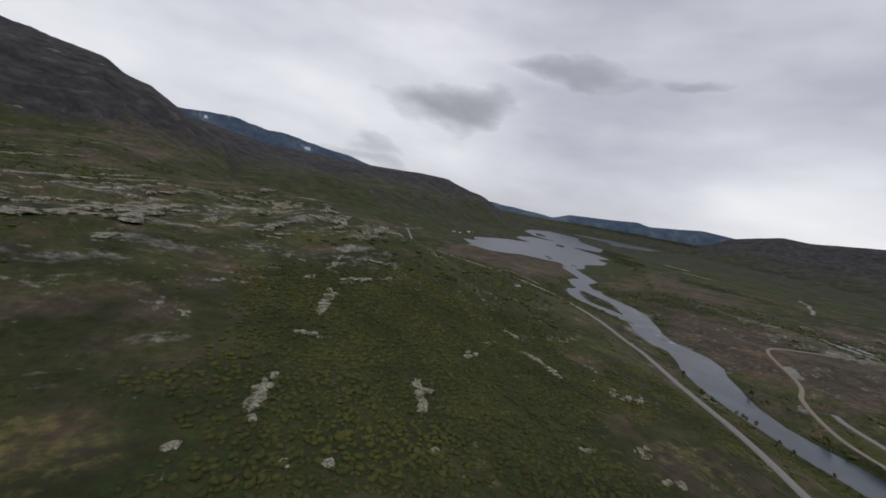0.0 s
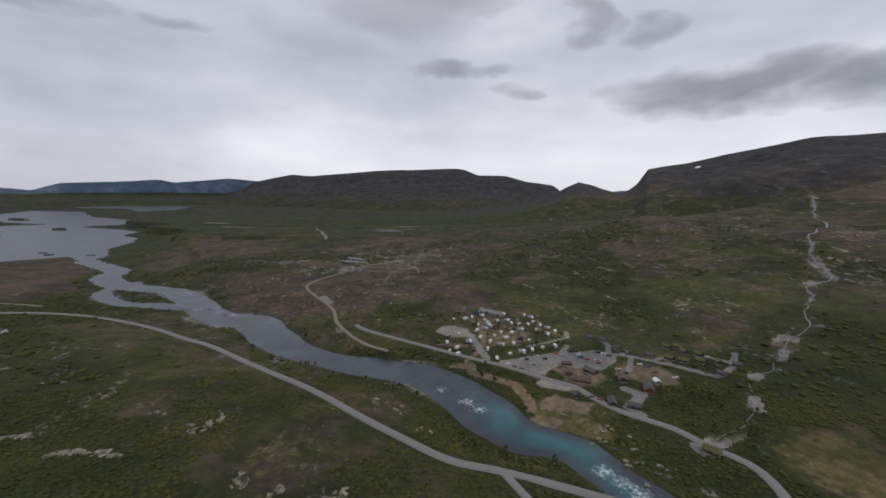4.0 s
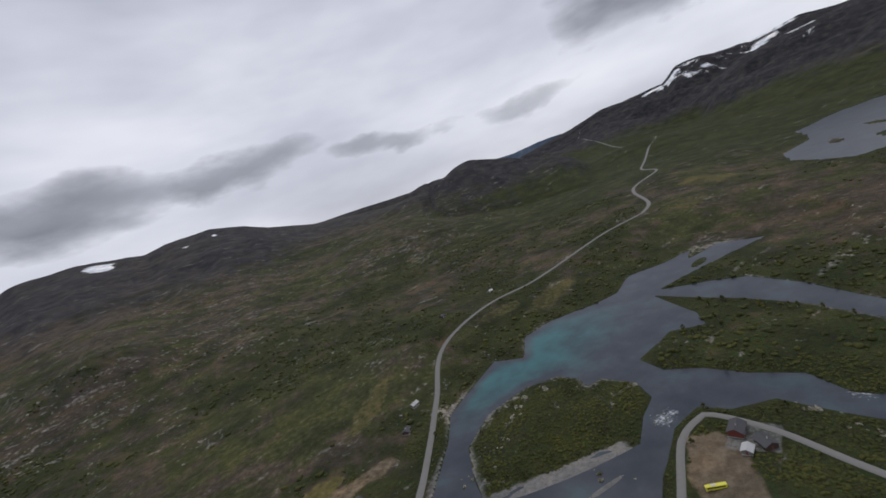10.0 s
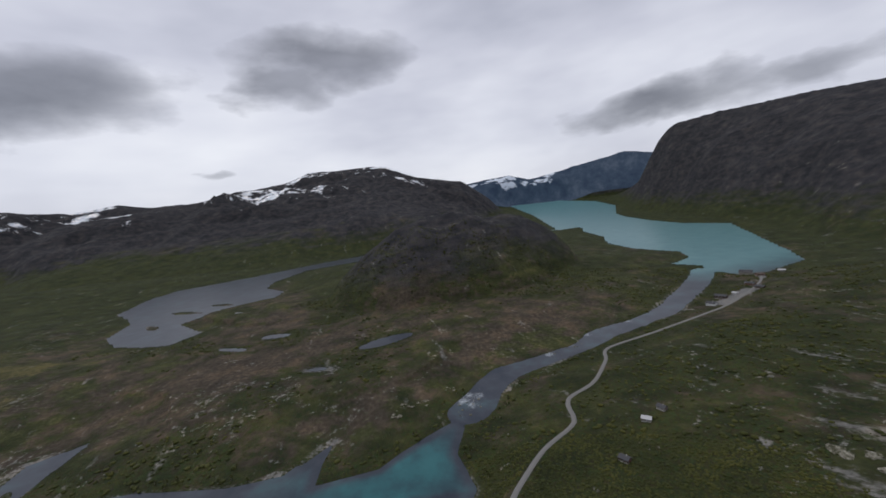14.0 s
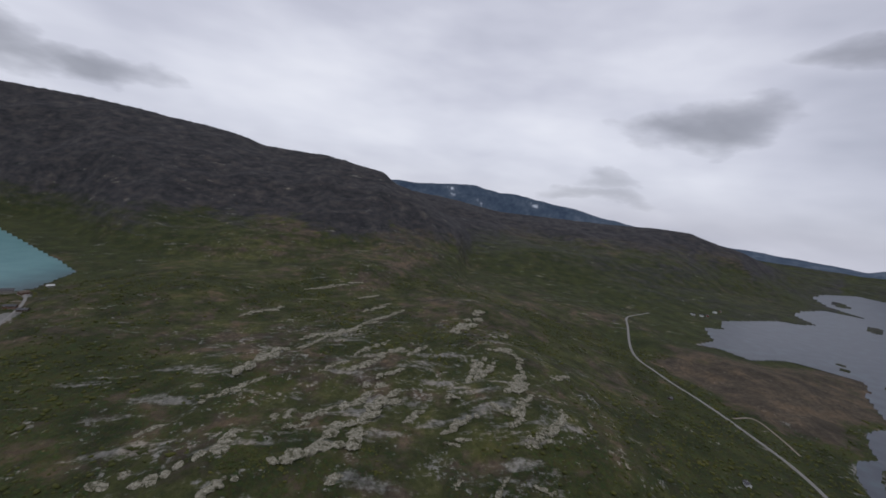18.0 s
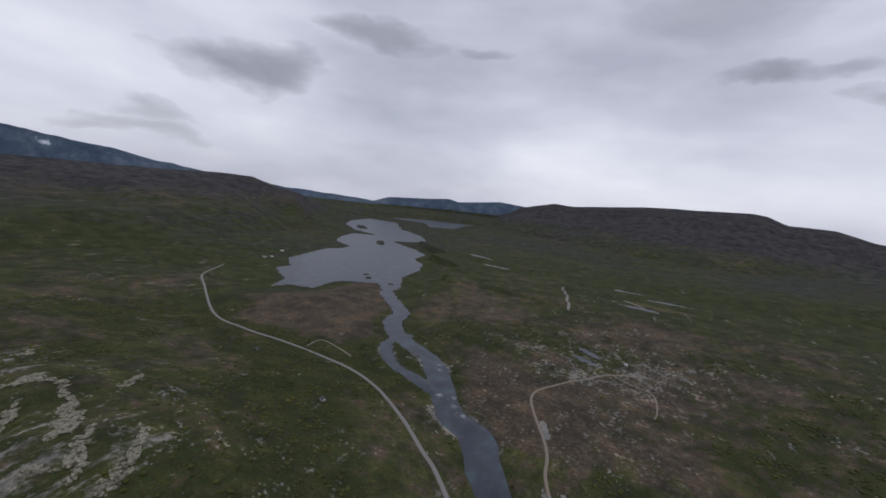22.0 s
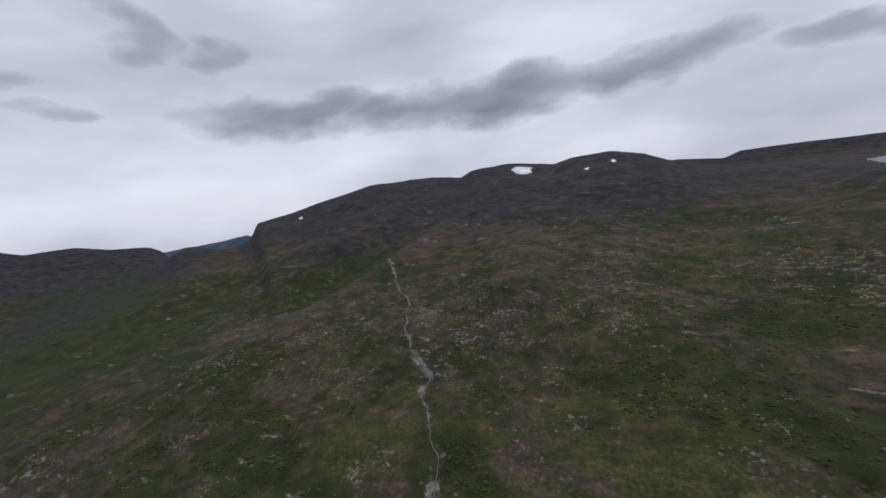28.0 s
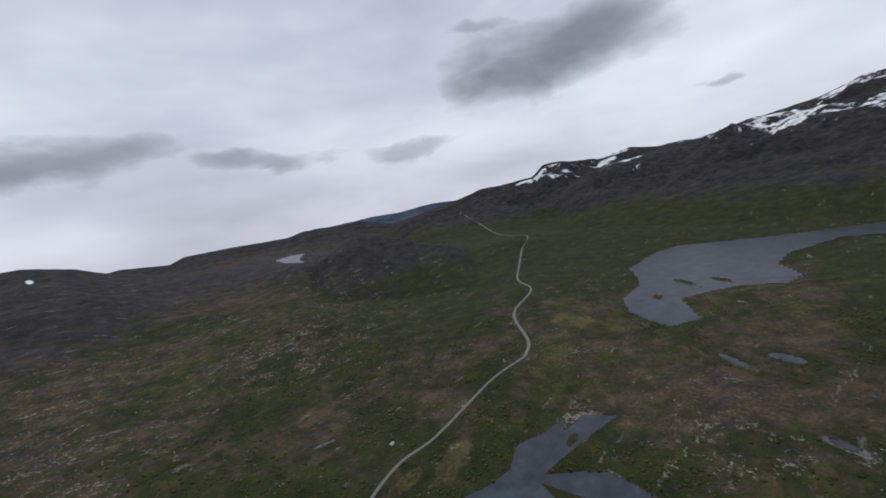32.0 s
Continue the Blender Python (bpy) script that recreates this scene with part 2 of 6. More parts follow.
def ground_material():
    m, nt, bsdf = material("ground_cover")
    pos = where_on(nt)
    fine = noise_tex(nt, 0.35, 6, 0.7, vec=pos)
    one = nt.nodes.new("ShaderNodeAttribute")
    one.attribute_name = "cover"
    two = nt.nodes.new("ShaderNodeAttribute")
    two.attribute_name = "extra"
    s1, s2 = nt.nodes.new("ShaderNodeSeparateColor"), nt.nodes.new("ShaderNodeSeparateColor")
    nt.links.new(one.outputs["Color"], s1.inputs["Color"])
    nt.links.new(two.outputs["Color"], s2.inputs["Color"])
    rock, brown, scrub = s1.outputs
    snow, gravel, meadow = s2.outputs
    three = nt.nodes.new("ShaderNodeAttribute")
    three.attribute_name = "high"
    s3 = nt.nodes.new("ShaderNodeSeparateColor")
    nt.links.new(three.outputs["Color"], s3.inputs["Color"])
    scree, bare, dry = s3.outputs
    crag = noise_tex(nt, 0.02, 9, 0.72, vec=pos)
    clump = node(nt, "ShaderNodeTexVoronoi", Scale=0.38, Randomness=1.0)
    warp = nt.nodes.new("ShaderNodeVectorMath")
    warp.operation = "MULTIPLY_ADD"
    shake = node(nt, "ShaderNodeTexNoise", Scale=0.4, Detail=3.0)
    nt.links.new(pos, shake.inputs["Vector"])
    nt.links.new(shake.outputs["Color"], warp.inputs[0])
    warp.inputs[1].default_value = (4.0, 4.0, 4.0)
    nt.links.new(pos, warp.inputs[2])
    nt.links.new(warp.outputs["Vector"], clump.inputs["Vector"])
    tuft = clump.outputs["Distance"]
    own = clump.outputs["Color"]
    blotch = noise_tex(nt, 0.16, 9, 0.68, vec=pos)

    def squeezed(sx, sy, sz, turn):
        """Places turned about the vertical and squeezed, for streaks that run one way."""
        mp = node(nt, "ShaderNodeMapping", Rotation=(0.0, 0.0, turn), Scale=(sx, sy, sz))
        nt.links.new(pos, mp.inputs["Vector"])
        return mp.outputs["Vector"]

    strata = noise_tex(nt, 1.0, 7, 0.62, vec=squeezed(0.009, 0.009, 0.075, 0.0))
    streak = noise_tex(nt, 1.0, 7, 0.66, vec=squeezed(0.03, 0.03, 0.26, 0.0))
    ledge = noise_tex(nt, 1.0, 6, 0.58, vec=squeezed(0.013, 0.05, 0.03, -0.8))
    grass = ramp(nt, blotch, [(0.32, (0.03, 0.036, 0.013)), (0.46, (0.048, 0.054, 0.019)), (0.56, (0.067, 0.069, 0.028)), (0.7, (0.125, 0.11, 0.056))])
    heath = ramp(nt, blotch, [(0.32, (0.05, 0.042, 0.031)), (0.48, (0.076, 0.061, 0.046)), (0.6, (0.108, 0.088, 0.067)), (0.72, (0.17, 0.142, 0.112))])
    # darker towards the cell edges: shade between bushes painted into the cover
    wood = ramp(nt, tuft, [(0.05, (0.046, 0.055, 0.019)), (0.45, (0.042, 0.05, 0.018)), (0.8, (0.035, 0.042, 0.016))])
    wood = mix(nt, 0.3, wood, mix(nt, 1.0, wood, own, "MULTIPLY"))
    stone = ramp(nt, blotch, [(0.3, (0.075, 0.071, 0.064)), (0.5, (0.165, 0.157, 0.14)), (0.7, (0.27, 0.26, 0.232))])
    # dark scree; its darkest tones lean blue, with distance haze painted in
    hazed_talus = ramp(nt, crag, [(0.3, (0.02, 0.021, 0.025)), (0.5, (0.037, 0.036, 0.039)), (0.7, (0.066, 0.062, 0.061))])
    sand = ramp(nt, fine, [(0.3, (0.14, 0.135, 0.127)), (0.7, (0.25, 0.243, 0.228))])
    lawn = ramp(nt, blotch, [(0.3, (0.05, 0.052, 0.018)), (0.5, (0.09, 0.083, 0.032)), (0.7, (0.15, 0.122, 0.058))])
    earth = ramp(nt, blotch, [(0.3, (0.095, 0.074, 0.05)), (0.5, (0.15, 0.117, 0.08)), (0.7, (0.21, 0.172, 0.125))])

    def over(base, top, share, edge, grain, width=0.12):
        f = calc(nt, "ADD", share, calc(nt, "MULTIPLY", calc(nt, "SUBTRACT", grain, 0.5), edge))
        f = calc(nt, "DIVIDE", calc(nt, "SUBTRACT", f, 0.5 - width), 2 * width, clamp=True)
        return mix(nt, f, base, top)

    patch = noise_tex(nt, 0.03, 8, 0.62, vec=pos)
    half = calc(nt, "ADD", calc(nt, "MULTIPLY", patch, 0.62), calc(nt, "MULTIPLY", strata, 0.38))
    heath = mix(nt, calc(nt, "MULTIPLY", calc(nt, "SUBTRACT", half, 0.34), 3.2, clamp=True), mix(nt, 1.0, heath, (0.62, 0.62, 0.6), "MULTIPLY"), mix(nt, 1.0, heath, (1.12, 1.08, 1.02), "MULTIPLY"))
    col = over(grass, heath, brown, 4.6, half, 0.2)
    grove = noise_tex(nt, 0.045, 8, 0.64, vec=squeezed(1.0, 1.0, 1.6, 0.7))
    col = over(col, wood, scrub, 4.2, calc(nt, "ADD", calc(nt, "MULTIPLY", blotch, 0.4), calc(nt, "MULTIPLY", grove, 0.6)), 0.22)
    # this share covers scree and also far dark woodland
    col = over(col, hazed_talus, scree, 1.6, calc(nt, "ADD", calc(nt, "MULTIPLY", crag, 0.5), calc(nt, "MULTIPLY", strata, 0.5)), 0.22)
    col = over(col, lawn, meadow, 1.6, blotch)
    col = over(col, stone, rock, 3.0, calc(nt, "ADD", calc(nt, "MULTIPLY", blotch, 0.55), calc(nt, "MULTIPLY", streak, 0.45)), 0.08)
    col = over(col, stone, bare, 3.4, calc(nt, "ADD", calc(nt, "MULTIPLY", ledge, 0.75), calc(nt, "MULTIPLY", blotch, 0.25)), 0.13)
    col = over(col, earth, dry, 1.0, blotch, 0.2)
    col = over(col, sand, gravel, 0.5, fine)
    col = over(col, (0.82, 0.84, 0.87), snow, 1.0, crag, 0.06)
    sweep = noise_tex(nt, 0.021, 7, 0.6, vec=squeezed(1.0, 1.0, 2.6, 0.4))
    col = mix(nt, 1.0, col, ramp(nt, sweep, [(0.33, (0.6, 0.64, 0.66)), (0.5, (0.95, 0.96, 0.97)), (0.67, (1.4, 1.3, 1.18))]), "MULTIPLY")
    nt.links.new(col, bsdf.inputs["Base Color"])
    bsdf.inputs["Roughness"].default_value = 0.95
    bsdf.inputs["Specular IOR Level"].default_value = 0.15
    bump(nt, bsdf, calc(nt, "ADD", calc(nt, "MULTIPLY", fine, 0.5), calc(nt, "SUBTRACT", blotch, calc(nt, "MULTIPLY", tuft, 0.35))), 0.9, 2.5)
    return m


def water_material():
    m, nt, bsdf = material("river_water")
    pos = where_on(nt)
    at = nt.nodes.new("ShaderNodeAttribute")
    at.attribute_name = "water"
    s = nt.nodes.new("ShaderNodeSeparateColor")
    nt.links.new(at.outputs["Color"], s.inputs["Color"])
    teal, foam, milk = s.outputs
    mid, fine = noise_tex(nt, 0.03, 5, vec=pos), noise_tex(nt, 0.42, 7, 0.74, vec=pos)
    bed = ramp(nt, mid, [(0.35, (0.016, 0.024, 0.037)), (0.65, (0.046, 0.05, 0.064))])
    deep = ramp(nt, mid, [(0.35, (0.012, 0.075, 0.088)), (0.65, (0.025, 0.118, 0.127))])
    col = mix(nt, calc(nt, "ADD", teal, calc(nt, "MULTIPLY", calc(nt, "SUBTRACT", mid, 0.51), 1.5), clamp=True), bed, deep)
    col = mix(nt, milk, col, ramp(nt, mid, [(0.35, (0.085, 0.2, 0.215)), (0.65, (0.12, 0.245, 0.255))]))
    f = calc(nt, "ADD", foam, calc(nt, "MULTIPLY", calc(nt, "SUBTRACT", fine, 0.57), 3.4))
    f = calc(nt, "DIVIDE", calc(nt, "SUBTRACT", f, 0.45), 0.9, clamp=True)
    col = mix(nt, f, col, (0.66, 0.72, 0.74))
    nt.links.new(col, bsdf.inputs["Base Color"])
    bsdf.inputs["Roughness"].default_value = 0.3
    bsdf.inputs["IOR"].default_value = 1.33
    bump(nt, bsdf, noise_tex(nt, 0.9, 3, vec=pos), 0.06, 0.3)
    return m


def hazy_material():
    """Far ranges; the air's blue haze is painted into their colour and a faint glow."""
    m, nt, bsdf = material("far_range_painted_haze")
    pos = where_on(nt)
    at = nt.nodes.new("ShaderNodeAttribute")
    at.attribute_name = "extra"
    s = nt.nodes.new("ShaderNodeSeparateColor")
    nt.links.new(at.outputs["Color"], s.inputs["Color"])
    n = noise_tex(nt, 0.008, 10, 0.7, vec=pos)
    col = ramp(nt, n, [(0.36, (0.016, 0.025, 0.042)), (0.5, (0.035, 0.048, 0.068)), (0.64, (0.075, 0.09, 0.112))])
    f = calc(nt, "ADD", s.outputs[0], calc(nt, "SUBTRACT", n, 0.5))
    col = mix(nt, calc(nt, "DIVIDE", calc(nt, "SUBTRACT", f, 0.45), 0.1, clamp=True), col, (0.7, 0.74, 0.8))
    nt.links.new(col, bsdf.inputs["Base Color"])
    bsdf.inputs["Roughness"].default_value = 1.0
    # faint blue glow added for the haze; the rock itself gives no light
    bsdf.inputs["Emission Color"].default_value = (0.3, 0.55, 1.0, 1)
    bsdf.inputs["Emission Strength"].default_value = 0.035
    return m


GROUND = ground_material()
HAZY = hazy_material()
WATER = water_material()
ASPHALT = surface("worn_asphalt", (0.17, 0.165, 0.155), 0.9, 0.4, 0.25)
DIRT = surface("pale_dirt_track", (0.19, 0.16, 0.13), 0.95, 0.4, 0.3)

# ---------------------------------------------------------------- plan of the valley
# water: outlines and courses (x, y, half width, level)
POND = [(2, -183), (-14, -206), (-37, -253), (-80, -307), (-101, -343), (-183, -392), (-205, -365), (-237, -403), (-278, -408), (-334, -386), (-374, -380),
    (-427, -404), (-477, -384), (-538, -380), (-477, -358), (-547, -357), (-571, -306), (-508, -319), (-431, -331), (-392, -333), (-424, -294),
    (-440, -262), (-430, -208), (-397, -125), (-390, -76), (-423, -41), (-399, -60), (-425, -26), (-392, -40), (-359, -49), (-358, 9), (-376, 39),
    (-393, 77), (-402, 101), (-385, 104), (-345, 82), (-295, 81), (-286, 75), (-298, 27), (-291, -10), (-281, -14), (-292, -8), (-280, -19),
    (-266, -57), (-255, -110), (-249, -152)]
POND += [(-224, -166), (-217, -183), (-191, -183), (-152, -166), (-133, -152), (-114, -147), (-125, -142), (-99, -143), (-46, -144), (13, -160), (30, -173),
    (-8, -207)]
ISLAND = [(-89, -288), (-124, -312), (-171, -316), (-197, -303), (-204, -282), (-199, -266), (-213, -265), (-221, -236), (-212, -215), (-191, -207),
    (-167, -192), (-146, -206), (-122, -209), (-104, -220), (-91, -226), (-67, -227), (-74, -252)]
PENINSULA = [(-376, -335), (-348, -263), (-328, -242), (-305, -263), (-253, -255), (-247, -230), (-261, -207), (-268, -179), (-283, -150), (-273, -124),
    (-278, -112), (-293, -90), (-316, -92), (-338, -113), (-374, -136), (-387, -186), (-387, -238), (-378, -299)]
LAKE_NORTH = [(945, 950), (997, 922), (1016, 845), (1145, 859), (1189, 805), (1235, 741), (1144, 670), (1198, 643), (1249, 655), (1374, 722), (1575, 746),
    (1739, 806), (1834, 898), (1999, 911), (2125, 1037), (2301, 1298), (2426, 1199), (2555, 1166), (2862, 1367), (3129, 1683), (3718, 2054),
    (3769, 2448), (3269, 2322), (2881, 2111), (2584, 1796), (2469, 1550), (2381, 1678), (2121, 1593), (1946, 1483), (1854, 1314), (1736, 1310),
    (1690, 1339), (1338, 1259), (1229, 1148), (1151, 1142), (1048, 1000)]
LAKE_BEYOND = [(4352, 2539), (4747, 2291), (4937, 1635), (3968, 1512), (3730, 1693), (4143, 1970), (4207, 2355)]
LAKE_WEST = [(-639, 1033), (-734, 1137), (-979, 1361), (-1279, 1645), (-1498, 1625), (-1653, 1671), (-2130, 1870), (-2502, 2106), (-3416, 2874), (-4945, 3811),
    (-7000, 4600), (-7500, 3700), (-3439, 1947), (-2044, 1284), (-1946, 1370), (-2130, 1170), (-1973, 1267), (-1966, 1395), (-1753, 1258),
    (-1466, 1144), (-1295, 1022), (-1115, 979), (-940, 997), (-860, 934), (-824, 832), (-754, 858), (-701, 823), (-637, 821), (-612, 875)]
LAKE_SOUTH = [(-1016, -465), (-1128, -525), (-1268, -529), (-1479, -641), (-1716, -636), (-1842, -590), (-1939, -300), (-2098, -23), (-2164, 250), (-1930, 221),
    (-1864, -90), (-1645, -200), (-1515, -211), (-1395, -144), (-1304, -164), (-1279, -257), (-1215, -324), (-1138, -375), (-1007, -295), (-943, -337),
    (-964, -393)]
TARN = [(-917, -2577), (-1079, -2710), (-1123, -2564), (-937, -2245), (-821, -1915), (-822, -2170)]
RIVER_UP = [(-714, 824, 24, 10), (-631, 699, 22, 9.1), (-551, 551, 20, 8.2), (-522, 450, 18, 7.3), (-518, 392, 18, 6.4), (-491, 329, 14, 5.5),
    (-486, 295, 16, 4.6), (-480, 250, 18, 3.7), (-473, 193, 22, 2.8), (-440, 150, 22, 1.9), (-408, 118, 24, 1)]
RIVER_DOWN = [(5, -167, 22, 0), (50, -146, 13, -2), (111, -128, 16, -7), (183, -115, 17, -11), (207, -92, 20, -13), (249, -79, 22, -14.7), (290, -62, 22, -16.3),
    (316, -45, 20, -18), (342, -11, 18, -19.7), (365, 25, 17, -21.3), (403, 64, 18, -23), (477, 109, 24, -24), (528, 136, 26, -25),
    (547, 173, 24, -26), (601, 214, 22, -27), (675, 260, 24, -28), (741, 307, 20, -29), (775, 361, 22, -30), (825, 435, 24, -31), (907, 488, 26, -32),
    (981, 502, 22, -33), (1053, 569, 24, -34), (1147, 653, 28, -35)]
RIVER_SIDE = [(830, 401, 12, -30), (757, 419, 13, -30), (672, 355, 11, -29), (644, 295, 14, -27), (615, 243, 14, -26)]
# roads: x, y
ROAD_MAIN = [(1022, 1252), (868, 1153), (752, 990), (636, 798), (608, 686), (604, 581), (594, 474), (582, 389), (551, 314), (494, 237), (444, 181), (409, 143),
    (298, 51), (241, 10), (205, -19), (183, -39), (169, -63), (140, -104), (114, -134), (89, -159), (54, -175), (26, -201), (-14, -241), (-41, -276),
    (-71, -323), (-103, -374), (-160, -460), (-271, -514), (-349, -517), (-448, -532), (-551, -546), (-649, -539)]
ROAD_SOUTH = [(-649, -539), (-719, -576), (-862, -720), (-1072, -802), (-1213, -960), (-1591, -1202), (-1903, -1384), (-2207, -1852), (-2925, -2860),
    (-3514, -3366)]
ROAD_LAKE = [(169, -63), (112, -74), (33, -92), (-45, -112), (-98, -121), (-120, -132), (-121, -133), (-146, -149), (-181, -171), (-203, -174), (-211, -169),
    (-214, -136), (-207, -95), (-203, -57), (-213, -29), (-221, 2), (-235, 68), (-265, 106), (-293, 144), (-309, 182), (-319, 192), (-349, 207),
    (-370, 253), (-418, 308), (-456, 345), (-469, 444), (-479, 529), (-493, 619), (-535, 735), (-587, 819), (-631, 824)]
ROAD_CAMP = [(89, -159), (105, -172), (117, -184), (132, -192), (146, -194), (163, -187), (183, -182), (199, -171), (212, -163), (233, -157), (253, -154),
    (270, -141), (286, -131), (306, -117), (322, -102), (340, -86), (379, -53), (434, -4), (456, 8)]
TRACK_EAST = [(367, -22), (407, 5), (475, 30), (537, 39), (668, 84), (740, 51), (795, 6), (849, -40), (877, -95)]
TRACK_HUTS = [(850, -40), (821, -73), (793, -109), (718, -109), (685, -102)]
TRACK_KNOLLS = [(553, -243), (537, -246), (521, -248)]
TRACK_BOG = [(614, 518), (659, 518), (648, 462), (634, 425)]
BROOK = [(159, -184), (167, -200), (175, -229), (191, -253), (218, -287), (259, -367), (286, -425), (330, -487), (376, -551), (387, -600), (430, -639),
    (489, -714), (555, -826), (598, -907), (672, -982), (819, -1171), (909, -1296)]

# heights of the valley and its lower slopes (x, y, z)
FLOOR = [(-28, -235, 1), (-207, -327, 3), (-408, -297, 3), (-337, -148, 3), (-571, -295, 6), (-504, 263, 12), (-618, 853, 22), (-957, 743, 26),
    (-730, 113, 22), (-1000, -434, 24), (-1491, -373, 24), (-1728, 28, 30), (-827, -117, 20), (245, -98, -10), (405, 46, -18), (612, 223, -22),
    (1019, 519, -29), (1303, 883, -33), (2200, 1300, -41), (3600, 2100, -41), (695, 683, -28), (941, 1226, -30), (-6, 7, 14), (60, 495, 66),
    (245, 827, 66), (-1, 313, 57), (-102, 454, 63), (444, 339, -2), (527, 559, -8), (-167, 153, 33)]
FLOOR += [(-304, 417, 40), (-357, 856, 50), (225, -172, -9), (316, -236, -6), (124, -239, -3), (1, -269, 8), (342, -523, 22), (583, -875, 62), (374, -1130, 95),
    (-311, -597, 14), (-936, -729, 55), (-1800, -1400, 110), (-1121, -2700, 185), (1792, 148, -24), (748, 92, -19), (968, 9, -14), (1339, -525, 30),
    (2600, 0, -10), (-476, -1284, 90), (-2600, -2300, 160), (621, 558, -26), (596, 364, -23), (502, 226, -22), (248, 0, -14), (169, -63, -11),
    (673, 849, -30), (-314, 184, 16), (-376, 251, 19), (-467, 360, 18), (-493, 583, 20)]
FLOOR += [(-260, 89, 8), (-219, -94, 5), (-41, -293, 4), (-525, -544, 28), (-839, -701, 44), (-1716, 974, 30), (-3000, 1600, 24), (8, 1129, 90),
    (900, 1900, 60), (2000, 3000, 40), (1800, -1200, 110), (0, 0, 12), (20, 130, 24), (-60, 120, 26), (-202, -132, 4), (-883, -126, 12),
    (209, 542, 81), (-83, 307, 71), (219, 360, 65), (192, 403, 77), (108, 144, 13), (90, 223, 32), (218, 133, 4), (183, 69, -2), (79, -842, 66),
    (528, -788, 75), (380, -571, 38), (820, -671, 89), (-282, -513, 17), (-697, -560, 38)]
FLOOR += [(-1047, -785, 53), (-241, 184, 29), (-275, 257, 35), (569, 42, -14), (428, -135, -9), (299, -919, 136), (520, -782, 105), (374, 112, -13),
    (-178, -475, 38)]

# mountains: azimuth (degrees), height and distance of the crest, distance of the foot
SOUTH_MOUNTAIN = [(98, -20, 3300, 1000), (102, 0, 3300, 1000), (109, 45, 3300, 1000), (116, 92, 3300, 1000), (122, 132, 3300, 1000), (126.6, 165, 3300, 980), (128.1, 235, 3300, 980), (129.2, 339, 3282, 977), (133.2, 369, 3267, 967), (137, 416, 3252, 958),
    (139.3, 444, 3228, 952), (144.3, 497, 3198, 928), (148.4, 486, 3168, 908), (152.9, 481, 3133, 886), (156.9, 453, 3088, 866),
    (158.6, 488, 3043, 857), (163.6, 493, 2998, 854), (169.3, 436, 2954, 859), (171.7, 460, 2909, 862), (174.7, 457, 2864, 865),
    (176.5, 455, 2809, 866), (180.3, 406, 2749, 870), (182.9, 349, 2689, 873), (188.2, 280, 2634, 878), (193, 258, 2590, 883), (198.3, 245, 2545, 888),
    (202.9, 238, 2500, 893)]
SOUTH_MOUNTAIN += [(206.9, 150, 2500, 893), (211.9, 90, 2500, 893), (216.9, 60, 2500, 893)]
KNOB = [(201.9, 90, 2007, 1550), (204.4, 150, 2007, 1550), (204.9, 262, 2007, 1550), (206.8, 285, 2007, 1550), (208.6, 310, 2007, 1550),
    (211.2, 303, 2007, 1550), (214, 273, 2007, 1550), (216.8, 242, 2007, 1550), (218.8, 206, 2007, 1550), (222.8, 170, 2007, 1550),
    (226.8, 90, 2007, 1550)]
PLATEAU = [(171, 150, 6502, 3900), (176, 190, 6502, 3900), (181, 350, 6502, 3900), (184.1, 379, 6501, 3900), (188.5, 303, 6500, 3900), (190.1, 368, 6500, 3900),
    (196.1, 360, 6498, 3900), (204.1, 328, 6497, 3900), (205.6, 362, 6496, 3900), (209.2, 353, 6495, 3900), (211.7, 351, 6495, 3900),
    (217.7, 180, 6495, 3900), (221.7, 150, 6495, 3900)]
WEST_MOUNTAIN = [(215.3, 180, 5407, 3300), (218.3, 274, 5407, 3300), (221.6, 316, 5407, 3300), (224.9, 352, 5406, 3300), (228.4, 440, 5406, 3300),
    (232.4, 467, 5406, 3300), (236.3, 480, 5405, 3300), (237.8, 593, 5405, 3300), (240.5, 602, 5405, 3300), (243, 561, 5405, 3300),
    (244.9, 549, 5404, 3300), (248.8, 607, 5404, 3300), (251.5, 557, 5404, 3300), (254.4, 563, 5403, 3300), (256.1, 541, 5403, 3300),
    (261.1, 500, 5403, 3300), (266.1, 400, 5403, 3300)]
SNOW_MOUNTAIN = [(238.3, 200, 5007, 2532), (243.3, 392, 5007, 2532), (247.8, 456, 5006, 2440), (255.4, 527, 5005, 2285), (261.7, 599, 5004, 2156),
    (266.4, 657, 5003, 2082), (269.7, 768, 5002, 2032), (274.1, 750, 5002, 1964), (277.1, 748, 5001, 1950), (279.7, 734, 4943, 1950),
    (284.1, 567, 4886, 1950), (288.2, 472, 4828, 2286), (289.9, 465, 4756, 2464), (291.2, 381, 4670, 2601), (292.7, 284, 4584, 2758),
    (295.1, 128, 4498, 3000), (297.1, 150, 4498, 3000), (299.1, 20, 4498, 3000)]
